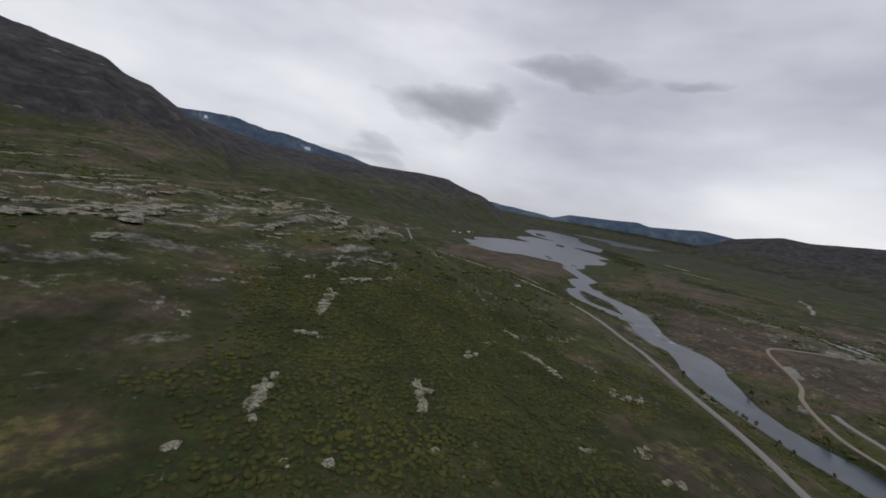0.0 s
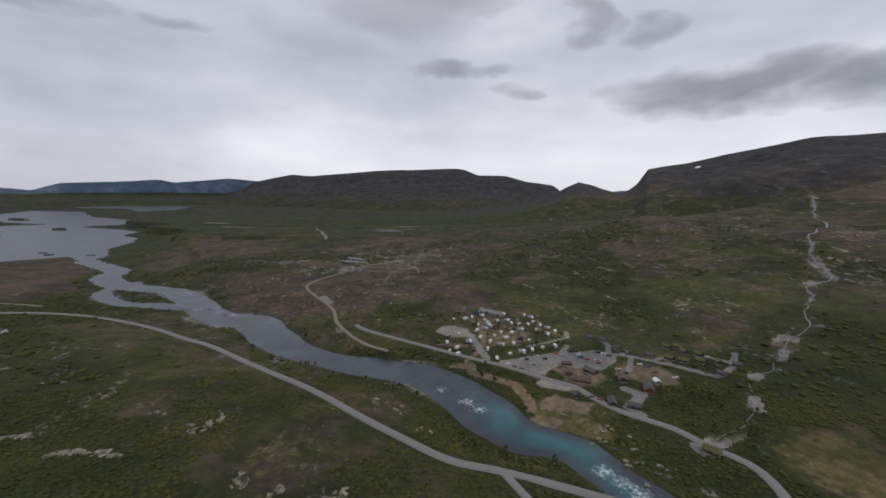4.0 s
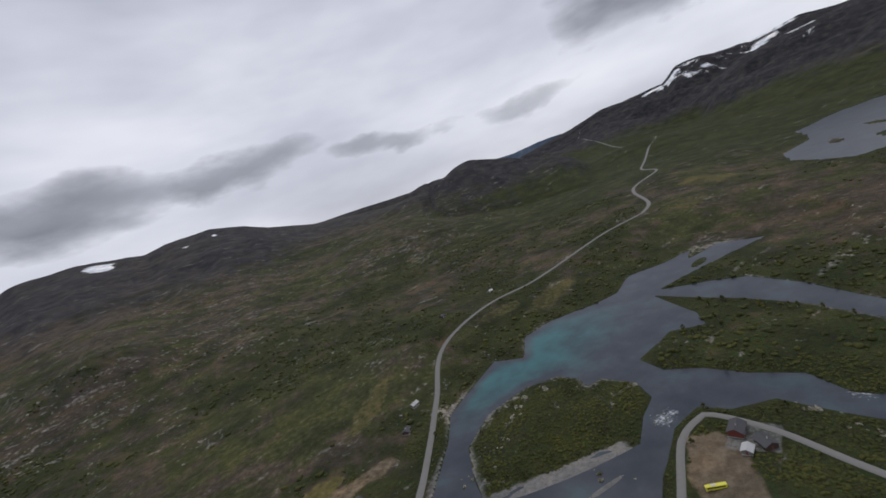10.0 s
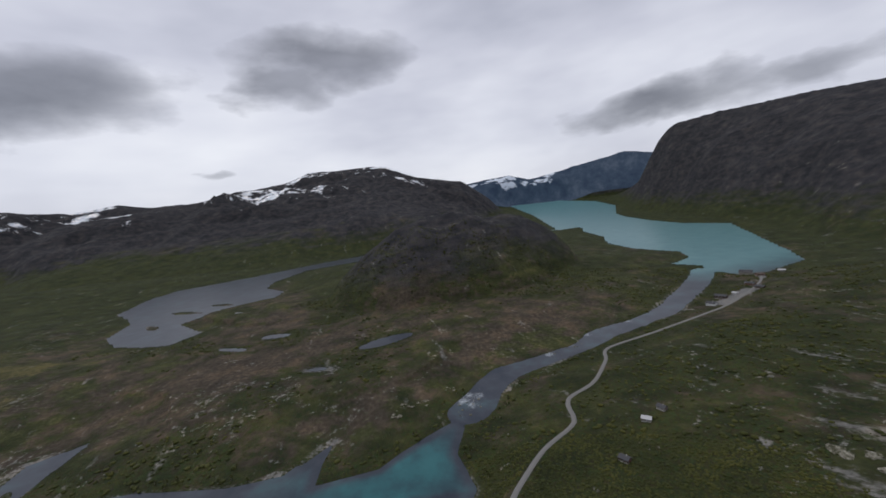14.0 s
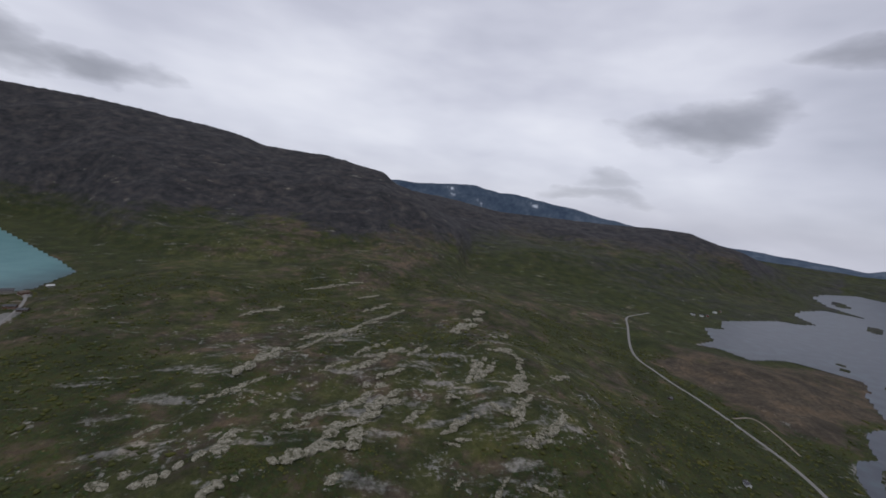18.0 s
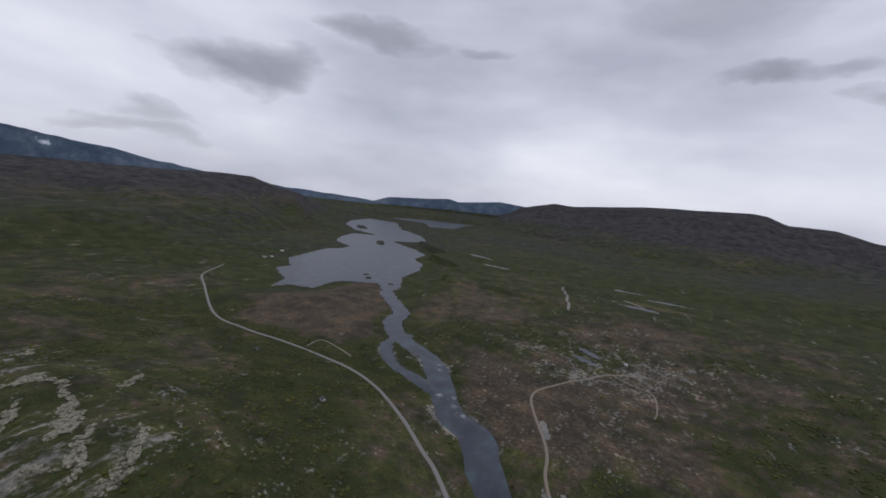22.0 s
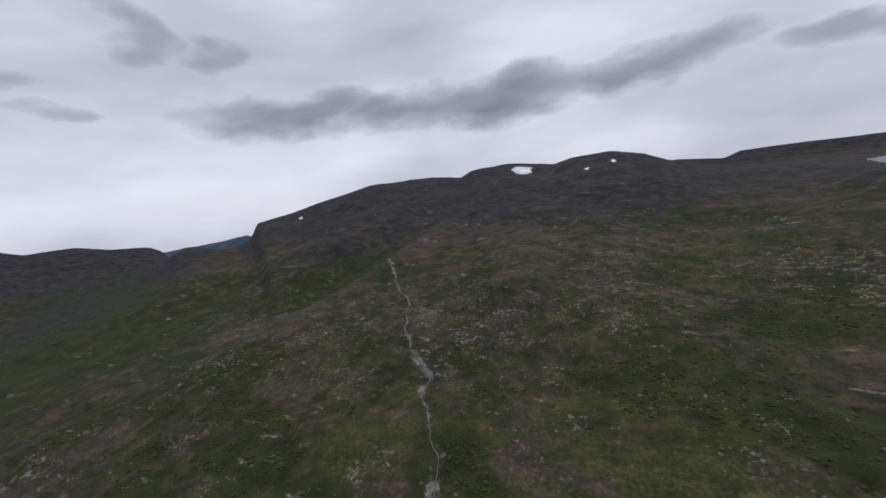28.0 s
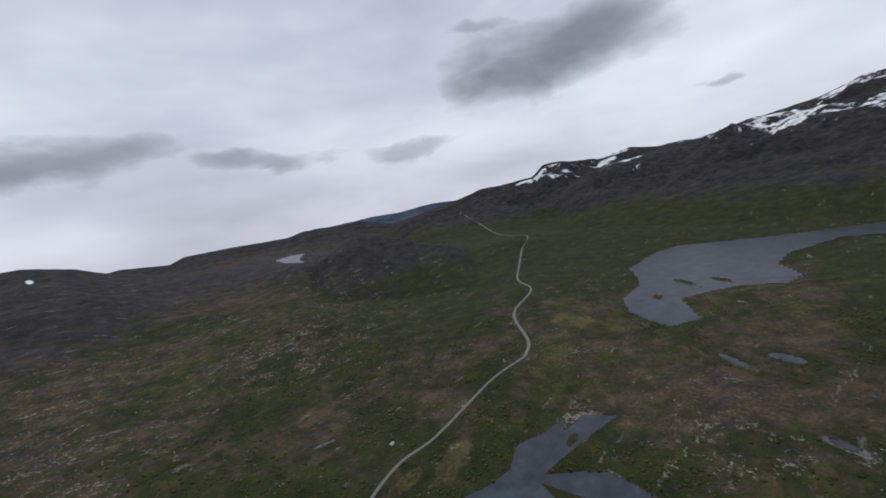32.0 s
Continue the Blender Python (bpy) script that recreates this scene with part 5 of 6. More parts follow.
PAINT = {"dark_blue": surface("dark_blue_car_paint", (0.03, 0.05, 0.12), 0.25, 0.8, 0.1), "silver": surface("silver_car_paint", (0.42, 0.43, 0.44), 0.3, 0.8, 0.1, 0.3),
         "red": surface("red_car_paint", (0.3, 0.03, 0.025), 0.28, 0.8, 0.1), "black": surface("black_car_paint", (0.018, 0.018, 0.02), 0.22, 0.8, 0.1),
         "white": WHITE, "yellow": surface("yellow_bus_paint", (0.62, 0.58, 0.05), 0.35, 0.8, 0.1)}
TIMBER = surface("dark_stained_timber", (0.06, 0.04, 0.028), 0.8, 1.2, 0.35)
TIMBER_BROWN = surface("brown_timber", (0.13, 0.07, 0.045), 0.8, 1.2, 0.3)
TIMBER_RED = surface("red_painted_timber", (0.17, 0.04, 0.028), 0.7, 1.2, 0.25)
TIMBER_GREY = surface("weathered_grey_timber", (0.2, 0.19, 0.17), 0.85, 1.2, 0.3)
TURF = surface("turf_roof", (0.085, 0.085, 0.032), 0.95, 0.8, 0.5, relief=0.2)
SLATE = surface("dark_roof_slate", (0.05, 0.05, 0.055), 0.7, 1.0, 0.3)
ROOF_PALE = surface("pale_sheet_roof", (0.42, 0.42, 0.42), 0.5, 0.6, 0.2)
ROOF_RUST = surface("rust_brown_roof", (0.085, 0.062, 0.046), 0.8, 0.8, 0.3)
CANVAS = surface("blue_tent_canvas", (0.06, 0.2, 0.42), 0.7, 1.0, 0.15)
AWNING = surface("grey_awning_canvas", (0.3, 0.31, 0.33), 0.8, 1.0, 0.15)
CONCRETE = surface("pale_concrete", (0.38, 0.37, 0.35), 0.85, 0.6, 0.2)
BOULDER = rock_material()
BARK = surface("birch_bark", (0.3, 0.28, 0.25), 0.9, 2.0, 0.4)


def caravan(label, length, width, mat):
    ob = new("caravan")
    tagged(ob, label, "caravan", "caravans on the campsite")
    h = length / 2
    part("body", prism([(-h, 0.55), (-h + 0.25, 0.45), (h - 0.3, 0.45), (h, 0.9), (h - 0.15, 2.1), (h - 0.5, 2.55), (-h + 0.4, 2.6), (-h, 2.2)], -width / 2, width / 2), mat, ob)
    for s in (-1, 1):
        part("window", block(0.6, s * (width / 2 + 0.015), 1.65, 1.1, 0.05, 0.55, bevel=0.02), GLASS, ob)
        part("wheel", disc(-0.2, s * (width / 2 - 0.12), 0.33, 0.33, 0.2), RUBBER, ob)
    part("front_window", block(h - 0.02, 0, 1.6, 0.06, width * 0.7, 0.5, bevel=0.02), GLASS, ob)
    part("door", block(-0.9, width / 2 + 0.02, 1.4, 0.6, 0.05, 1.7, bevel=0.02), CREAM, ob)
    part("drawbar", block(h + 0.5, 0, 0.45, 1.2, 0.12, 0.1), STEEL, ob)
    part("roof_hatch", block(-0.3, 0, 2.63, 0.6, 0.6, 0.12, bevel=0.03), CREAM, ob)
    return ob


def awning(label):
    ob = new("awning")
    tagged(ob, label, "awning", "awnings beside the caravans")
    part("roof", prism([(-1.9, 2.35), (1.9, 2.35), (1.9, 2.4), (-1.9, 2.4)], -1.3, 1.3), AWNING, ob)
    for s in (-1, 1):
        part("side_wall", block(s * 1.88, 0, 1.18, 0.05, 2.5, 2.35), AWNING, ob)
    part("front_wall", block(0, 1.28, 1.18, 3.7, 0.05, 2.35), AWNING, ob)
    return ob


def motorhome(label, mat):
    ob = new("motorhome")
    tagged(ob, label, "motorhome", "motorhomes on the campsite")
    part("body", prism([(-3.2, 0.5), (1.6, 0.5), (1.6, 1.9), (2.3, 2.05), (2.1, 2.9), (-3.1, 2.95), (-3.25, 2.6)], -1.12, 1.12), mat, ob)
    part("cab", prism([(1.6, 0.45), (3.3, 0.45), (3.35, 1.0), (2.75, 1.15), (2.1, 1.95), (1.6, 1.95)], -1.0, 1.0), mat, ob)
    part("windscreen", prism([(2.76, 1.18), (2.8, 1.2), (2.18, 1.97), (2.12, 1.93)], -0.9, 0.9), GLASS, ob)
    for s in (-1, 1):
        part("window", block(-1.2, s * 1.13, 1.9, 1.2, 0.05, 0.6, bevel=0.02), GLASS, ob)
        part("cab_window", block(2.0, s * 1.01, 1.5, 0.6, 0.05, 0.5, bevel=0.02), GLASS, ob)
        for wx in (-1.9, 2.4):
            part("wheel", disc(wx, s * 0.95, 0.36, 0.36, 0.24), RUBBER, ob)
    part("roof_hatch", block(-1.0, 0, 3.0, 0.7, 0.7, 0.12, bevel=0.03), CREAM, ob)
    return ob


def car(label, mat, group):
    ob = new("car")
    tagged(ob, label, "car", group)
    part("body", prism([(-2.2, 0.35), (2.15, 0.35), (2.2, 0.7), (1.9, 0.88), (0.95, 0.98), (-2.1, 1.0), (-2.25, 0.8)], -0.88, 0.88), mat, ob)
    part("cabin", prism([(0.95, 0.98), (0.35, 1.42), (-1.6, 1.46), (-2.05, 1.0)], -0.78, 0.78), GLASS, ob)
    part("roof", prism([(0.3, 1.43), (-1.55, 1.47), (-1.5, 1.52), (0.22, 1.49)], -0.74, 0.74), mat, ob)
    for s in (-1, 1):
        part("headlight", block(2.17, s * 0.62, 0.68, 0.08, 0.3, 0.14, bevel=0.02), STEEL, ob)
        for wx in (-1.35, 1.4):
            part("wheel", disc(wx, s * 0.78, 0.33, 0.33, 0.2), RUBBER, ob)
    return ob


def hut(label, length, width, height, wall, roof, chimney=True, category="cabin", group="", name="cabin", porch=False):
    """A gabled timber building on a stone base, its ridge along x."""
    ob = new(name)
    tagged(ob, label, category, group)
    l, w = length / 2, width / 2
    rise = width * 0.26
    part("base", block(0, 0, 0.0, length + 0.1, width + 0.1, 1.0), CONCRETE, ob)
    gable = bmesh.new()
    pts = [(-w, 0.5), (w, 0.5), (w, height), (0, height + rise), (-w, height)]
    a = [gable.verts.new((-l, y, z)) for y, z in pts]
    b = [gable.verts.new((l, y, z)) for y, z in pts]
    gable.faces.new(a[::-1])
    gable.faces.new(b)
    for i in range(5):
        j = (i + 1) % 5
        gable.faces.new((a[i], a[j], b[j], b[i]))
    bmesh.ops.recalc_face_normals(gable, faces=gable.faces)
    part("wall", gable, wall, ob)
    for s in (-1, 1):
        bm = bmesh.new()
        k = rise / w
        e = 0.55
        q = [(0, height + rise + 0.05), (s * (w + e), height - k * e + 0.05), (s * (w + e), height - k * e + 0.32), (0, height + rise + 0.32)]
        c = [bm.verts.new((-l - e, y, z)) for y, z in q]
        d = [bm.verts.new((l + e, y, z)) for y, z in q]
        bm.faces.new(c)
        bm.faces.new(d[::-1])
        for i in range(4):
            j = (i + 1) % 4
            bm.faces.new((c[i], c[j], d[j], d[i]))
        bmesh.ops.recalc_face_normals(bm, faces=bm.faces)
        part("roof", bm, roof, ob)
        n = max(1, int(length / 4))
        for i in range(n):
            wx = -l + length * (i + 0.5) / n + (0.5 if s > 0 else 0)
            win = part("window", block(wx, s * (w + 0.03), height * 0.62, 1.1, 0.08, 1.0), WHITE, ob, "white-framed window")
            part("pane", block(wx, s * (w + 0.075), height * 0.62, 0.9, 0.03, 0.8), GLASS, win)
    part("door", block(l + 0.03, 0, 1.5, 0.08, 0.95, 2.0), TIMBER_RED, ob)
    if chimney:
        part("chimney", block(l * 0.3, 0.3, height + rise + 0.4, 0.6, 0.6, 1.3), CONCRETE, ob)
    if porch:
        part("porch_deck", block(l + 1.4, 0, 0.4, 2.8, width * 0.9, 0.25), TIMBER_GREY, ob)
    return ob


# ---------------------------------------------------------------- the campsite

spots = [(x, y, -28 + 25 * math.sin(i * 2.3)) for i, (x, y) in enumerate(VANS + VANS_SOUTH)]
place(caravan("white touring caravan on a gravel pitch", 5.6, 2.3, WHITE), spots[0::3], 0)
place(caravan("small cream touring caravan on a grassy pitch", 4.6, 2.1, CREAM), spots[1::3], 0)
place(motorhome("white motorhome with dark windows on the campsite", WHITE), spots[2::3], 0)
place(awning("grey canvas awning beside a caravan"), [(x + 2.2, y + 2.6, a) for x, y, a in spots[0::4]], 0)
cars = [(x, y, 62 + 12 * math.sin(i * 1.7)) for i, (x, y) in enumerate(CARS + CARS_EAST)]
for k, (tone, words) in enumerate((("silver", "silver hatchback parked on gravel"), ("black", "black estate car parked on gravel"), ("white", "white estate car parked on gravel"),
                                   ("dark_blue", "dark blue estate car parked on gravel"), ("red", "red hatchback parked on gravel"))):
    place(car(words, PAINT[tone], "cars on the campsite"), cars[k::5], 0)

place(hut("small turf-roofed timber cabin of the campsite", 6.5, 5, 2.7, TIMBER, TURF, False, group="campsite cabins"),
      [(293, -272, 10), (288, -280, 30), (278, -277, -10), (256, -273, 20), (269, -284, 0), (261, -261, 40), (270, -255, 15), (249, -284, -30)], 0)
place(hut("small dark timber cabin with a slate-grey roof", 6, 4.6, 2.6, TIMBER_BROWN, SLATE, False, group="campsite cabins"),
      [(281, -244, 25), (306, -230, 0), (327, -229, 35), (335, -219, -20), (232, -269, 10), (240, -292, 40)], 0)
hut("long brown reception building with a rust-brown roof", 18, 9, 3.4, TIMBER_BROWN, ROOF_RUST, category="building", name="reception_building").matrix_basis = at(258, -163, 60, 0.8)
hut("brown wing with a rust-brown roof beside the reception", 14, 8, 3.2, TIMBER_BROWN, ROOF_RUST, category="building", name="reception_wing").matrix_basis = at(272, -160, -25, 0.8)
hut("brown timber hall with a turf-brown roof", 13, 8, 3.2, TIMBER, ROOF_RUST, category="building", name="timber_hall").matrix_basis = at(267, -177, 20, 0.8)
hut("low brown timber shed beside the parking ground", 10, 5, 2.6, TIMBER_BROWN, ROOF_RUST, False, category="shed", name="timber_shed").matrix_basis = at(286, -166, 65, 0.8)
hut("dark timber service house with a brown roof", 12, 7, 3.0, TIMBER, ROOF_RUST, category="building", name="service_house").matrix_basis = at(250, -194, -30, 0.8)
hut("reddish-brown wash house with a dark roof", 14, 7.5, 3.2, TIMBER_RED, SLATE, category="building", name="wash_house").matrix_basis = at(231, -202, -30, 0.8)
hut("long dark store with a slate-grey roof", 13, 6, 2.9, TIMBER, SLATE, False, category="building", name="store_house").matrix_basis = at(222, -165, -28, 0.8)
hut("dark timber barn with a slate-grey roof", 10, 7, 3.2, TIMBER, SLATE, False, category="barn", name="barn").matrix_basis = at(213, -176, 50, 0.8)
hut("small dark hut at the road bend", 7, 5, 2.5, TIMBER, SLATE, False, category="hut", name="hut").matrix_basis = at(239, -146, 20, 0.8)
hut("turf-roofed hut hidden in birch scrub", 8, 6, 2.6, TIMBER, TURF, True, category="hut", name="turf_hut").matrix_basis = at(158, -183, 30)
hut("white-roofed equipment shed on the campsite", 7, 5, 2.6, TIMBER_GREY, WHITE, False, category="shed", name="equipment_shed").matrix_basis = at(238, -215, -20, 0.8)
hut("dark sanitary block among the caravans", 8, 5, 2.6, TIMBER, SLATE, False, category="building", name="sanitary_block").matrix_basis = at(350, -152, -28)

tent = new("party_tent")
tagged(tent, "blue canvas tent at the upper edge of the campsite", "tent")
part("wall", prism([(-3, 0), (3, 0), (3, 2), (-3, 2)], -2, 2), CANVAS, tent)
part("roof", prism([(-3.2, 2), (3.2, 2), (0, 3.4)], -2.2, 2.2), CANVAS, tent)
tent.matrix_basis = at(451, -139, 20)

# ---------------------------------------------------------------- the bend by the ponds
bus = new("bus")
tagged(bus, "long yellow bus standing on a gravel yard", "bus")
part("body", block(0, 0, 1.75, 12.2, 2.5, 2.7, bevel=0.18), PAINT["yellow"], bus)
for s in (-1, 1):
    for i in range(6):
        part("window", block(-4.6 + i * 1.75, s * 1.255, 2.2, 1.55, 0.05, 0.95, bevel=0.02), GLASS, bus)
    for wx in (-3.4, 3.6):
        part("wheel", disc(wx, s * 1.1, 0.5, 0.5, 0.3), RUBBER, bus)
part("windscreen", block(6.08, 0, 2.1, 0.08, 2.2, 1.4, bevel=0.02), GLASS, bus)
part("roof_unit", block(-1.5, 0, 3.2, 2.6, 1.6, 0.25, bevel=0.05), CREAM, bus)
bus.matrix_basis = at(-159, -138, 144, 0.85)

hut("long low parking shelter with a pale sheet roof", 17, 4.6, 2.4, TIMBER_GREY, ROOF_PALE, False, category="shed", name="parking_shelter").matrix_basis = at(-144, -119, 103)
hut("dark red house with a black slate roof", 11, 8, 3.4, TIMBER_RED, SLATE, category="house", name="red_house").matrix_basis = at(-204, -151, 20)
hut("dark timber house with a slate-grey roof", 9, 7, 3.2, TIMBER, SLATE, category="house", name="dark_house").matrix_basis = at(-200, -134, 65)
hut("grey outbuilding with a pale sheet roof", 6, 5, 2.6, TIMBER_GREY, ROOF_PALE, False, category="shed", name="outbuilding").matrix_basis = at(-190, -138, 20)
lot = [(-129, -130), (-133, -123), (-136, -120), (-140, -123), (-143, -114), (-147, -117), (-142, -128), (-124, -125), (-121, -120), (-130, -115), (-132, -111), (-137, -107)]
lot = [(x, y, 40 + 14 * math.sin(i * 2.1)) for i, (x, y) in enumerate(lot)]
for k, (tone, words) in enumerate((("silver", "silver hatchback in the parking lot"), ("black", "black hatchback in the parking lot"), ("white", "white estate car in the parking lot"), ("red", "red hatchback in the parking lot"))):
    place(car(words, PAINT[tone], "cars in the parking lot"), lot[k::4], 0)

# ---------------------------------------------------------------- scattered houses
hut("turf-roofed house on a gravel terrace by the junction", 12, 8, 3.2, TIMBER, TURF, category="house", name="terrace_house", porch=True).matrix_basis = at(81, -217, 25)
hut("small pale shed by the junction", 5, 4, 2.4, WHITE, ROOF_PALE, False, category="shed", name="pale_shed").matrix_basis = at(99, -211, 10)
hut("black timber house with a slate roof beside the road", 11, 8, 3.6, TIMBER, SLATE, category="house", name="black_house").matrix_basis = at(2, -296, 35)
hut("small white shed beside the black house", 5, 4, 2.4, WHITE, WHITE, False, category="shed", name="white_shed").matrix_basis = at(9, -285, 35)
for words, x, y, a, wall, roof in (
        ("dark timber cabin on the scrubby slope", -241, 183, 20, TIMBER, SLATE), ("dark cabin with a grey roof among rocks", -188, 167, 60, TIMBER, SLATE),
        ("weathered cabin beside the lake road", -280, 258, 10, TIMBER_GREY, SLATE), ("pale cabin above the lake road", -273, 234, 40, TIMBER_GREY, ROOF_PALE),
        ("grey cabin on the moor above the road", -303, -569, 15, TIMBER_GREY, ROOF_PALE), ("dark cabin above the road bend", -198, -536, 30, TIMBER, SLATE),
        ("white-roofed cabin on a rocky shelf", -82, -383, 20, TIMBER_GREY, ROOF_PALE), ("small dark cabin beside the road", -60, -350, 50, TIMBER, SLATE),
        ("long white cabin on the dark heath", 446, 341, 70, WHITE, SLATE), ("dark cabin in birch scrub", 527, 556, 20, TIMBER, SLATE),
        ("dark cabin on a knoll", 815, -111, 10, TIMBER, SLATE), ("brown cabin at the end of a track", 790, -126, 45, TIMBER_BROWN, ROOF_RUST),
        ("dark hut beside a bog pool", 953, 26, 30, TIMBER, SLATE), ("grey hut on the heath", 926, -69, 0, TIMBER_GREY, ROOF_PALE),
        ("small hut on the brown heath", 1021, 149, 15, TIMBER, TURF), ("dark cabin by the bend of the road", 732, 1033, 30, TIMBER, SLATE)):
    hut(words, 7.5, 5.5, 2.7, wall, roof, group="scattered cabins").matrix_basis = at(x, y, a)
for words, x, y, a, l, w, h, wall, roof in (
        ("large grey lodge at the end of the lake", -618, 822, 30, 22, 11, 6.0, TIMBER_GREY, SLATE), ("brown boathouse on the lake shore", -588, 820, 60, 14, 9, 4.0, TIMBER_BROWN, ROOF_RUST),
        ("dark lodge with a slate roof by the river", -527, 639, 20, 18, 9, 5.0, TIMBER, SLATE), ("pale lodge by the river", -509, 595, 20, 14, 9, 4.5, WHITE, SLATE),
        ("brown lodge annexe beside the road", -544, 732, 15, 16, 8, 4.5, TIMBER_BROWN, SLATE), ("dark lodge annexe beside the road", -513, 713, 10, 14, 8, 4.0, TIMBER, SLATE),
        ("small white kiosk beside the lodge", -524, 668, 0, 8, 6, 3.0, WHITE, ROOF_PALE), ("grey shed by the pier", -593, 889, 40, 12, 7, 3.4, TIMBER_GREY, ROOF_PALE)):
    hut(words, l, w, h, wall, roof, category="lodge", group="lodges at the lake outlet", name="lodge").matrix_basis = at(x, y, a)
for words, x, y, a, wall, roof in (
        ("white farmhouse above the far lake", 1274, 1284, 20, WHITE, SLATE), ("red farm shed above the far lake", 1311, 1295, 50, TIMBER_RED, SLATE),
        ("pale farmhouse by the far shore", 1400, 1353, 10, WHITE, ROOF_PALE), ("brown farm shed by the far shore", 1450, 1377, 30, TIMBER_BROWN, SLATE),
        ("white cottage near the far shore", 1232, 1281, 0, WHITE, SLATE)):
    hut(words, 14, 9, 4.2, wall, roof, category="farm building", group="farm by the far lake", name="farm_building").matrix_basis = at(x, y, a)

mast = new("power_mast")
tagged(mast, "pale wooden power mast beside the road", "mast")
for s in (-1, 1):
    part("leg", disc(s * 1.4, 0, 5, 0.2, 10.4, "Z", 10), TIMBER_GREY, mast)
part("crossarm", block(0, 0, 9.6, 6.5, 0.25, 0.3), TIMBER_GREY, mast)
for s in (-1, 0, 1):
    part("insulator", disc(s * 2.6, 0, 9.2, 0.12, 0.7, "Z", 8), GLASS, mast)
mast.matrix_basis = at(-313, -582, 40)

# the bridge that carries the road over the river
bridge = new("road_bridge")
tagged(bridge, "short concrete road bridge over white rapids", "bridge")
bz = float(np.interp(114, [89, 140], [road_lines["main"][0][np.argmin(np.hypot(road_lines["main"][0][:, 0] - q[0], road_lines["main"][0][:, 1] - q[1])), 2] for q in ((89, -159), (140, -104))]))
part("deck", block(0, 0, -0.62, 46, 9.2, 0.9, bevel=0.1), CONCRETE, bridge)
for s in (-1, 1):
    part("railing", block(0, s * 4.45, 0.75, 46, 0.08, 0.12), STEEL, bridge)
    for i in range(12):
        part("post", block(-22 + i * 4, s * 4.45, 0.2, 0.1, 0.1, 1.2), STEEL, bridge)
for wx in (-12, 12):
    part("pier", block(wx, 0, -5, 1.4, 7, 8.5, taper=0.9), CONCRETE, bridge)
bridge.matrix_basis = pose(114, -133, bz, 0, 0, 50)

# ---------------------------------------------------------------- bare rock
def rock_shape(seed, flat):
    """A broken, faceted block, flattened on top."""
    g = np.random.default_rng(100 + seed)
    bm = bmesh.new()
    bmesh.ops.create_icosphere(bm, subdivisions=3, radius=1)
    planes = [(Vector(g.normal(0, 1, 3)).normalized(), 0.5 + 0.35 * g.random()) for _ in range(14)] + [(Vector((0.1, 0.05, 1)).normalized(), flat)]
    off = Vector((seed * 7.1, seed * 3.3, seed * 1.7))
    for v in bm.verts:
        p = v.co.copy()
        for n, d in planes:
            over = p.dot(n) - d
            if over > 0:
                p -= n * over * 0.92
        v.co = p * (1 + 0.3 * noise.fractal(p * 3.4 + off, 0.9, 2.0, 4)) * 1.25
    return bm


ROCK_KINDS = [rock_shape(i, 0.35 + 0.08 * (i % 4)) for i in range(7)]
ROCK_MESHES = []
for k, bm in enumerate(ROCK_KINDS):
    me = bpy.data.meshes.new("rock")
    bm.to_mesh(me)
    bm.free()
    me.materials.append(BOULDER)
    ROCK_MESHES.append(me)


def rock(name, x, y, turn, l, w, h, k, label, group):
    ob = new(name, ROCK_MESHES[k % 7])
    ob.matrix_basis = pose(x, y, float(on_sheet(x, y)[0]) + h * 0.12, 0, 0, turn) @ Matrix.Diagonal((l, w, h, 1))
    return tagged(ob, label, "rock", group)


# ledges: the two ends (x, y, x, y) and the width
LEDGES = [(-81, 559, 91, 804, 12), (-126, 460, -98, 562, 14), (-147, 406, -90, 445, 10), (-3, 476, 61, 548, 14), (-2, 537, 56, 607, 10), (-39, 474, -7, 508, 8),
    (-11, 397, 59, 481, 14), (-20, 342, 55, 436, 14), (-26, 314, 18, 358, 14), (-53, 351, -18, 394, 10), (-53, 299, -31, 324, 12),
    (-111, 311, -92, 354, 14), (-71, 368, -51, 388, 8), (-181, 362, -161, 373, 7), (-109, 264, -76, 291, 8), (-132, 258, -119, 272, 8),
    (-180, 302, -156, 300, 10), (-147, 290, -116, 305, 12)]
LEDGES += [(157, 654, 252, 788, 24), (144, 452, 193, 505, 10), (142, 456, 181, 527, 12), (191, 545, 229, 540, 14), (229, 540, 226, 483, 12),
    (178, 416, 225, 472, 14), (162, 361, 211, 412, 10), (151, 397, 164, 377, 8), (102, 414, 123, 423, 8), (92, 360, 135, 383, 10),
    (91, 345, 119, 349, 8), (56, 378, 79, 396, 8), (172, 327, 200, 355, 8), (194, 336, 238, 387, 8), (253, 666, 273, 684, 8), (68, 519, 104, 573, 8),
    (-11, 290, 0, 298, 7), (-123, 912, -2, 978, 15)]
LEDGES += [(-5, 864, 42, 897, 10), (5, 774, 64, 837, 10), (-197, 722, -139, 783, 12), (272, 485, 310, 515, 7), (-85, 599, -15, 643, 10)]
CRAGS = [(80, 210, 107, 243, 7.0), (118, 259, 147, 263, 7.0), (169, 333, 208, 353, 7.0), (163, 291, 181, 286, 5.6), (119, 277, 143, 304, 4.2),
    (91, 256, 103, 268, 4.2), (83, 121, 102, 141, 5.6), (20, 131, 38, 159, 4.2), (1, 126, 2, 125, 4.2), (73, 99, 74, 98, 4.2),
    (145, 157, 159, 161, 4.2), (205, 158, 209, 146, 5.6), (209, 146, 202, 124, 5.6), (24, 108, 26, 110, 2.8), (34, 105, 36, 104, 3.5),
    (221, 101, 223, 93, 5.6), (219, 186, 225, 175, 4.2), (91, 291, 102, 300, 3.5)]
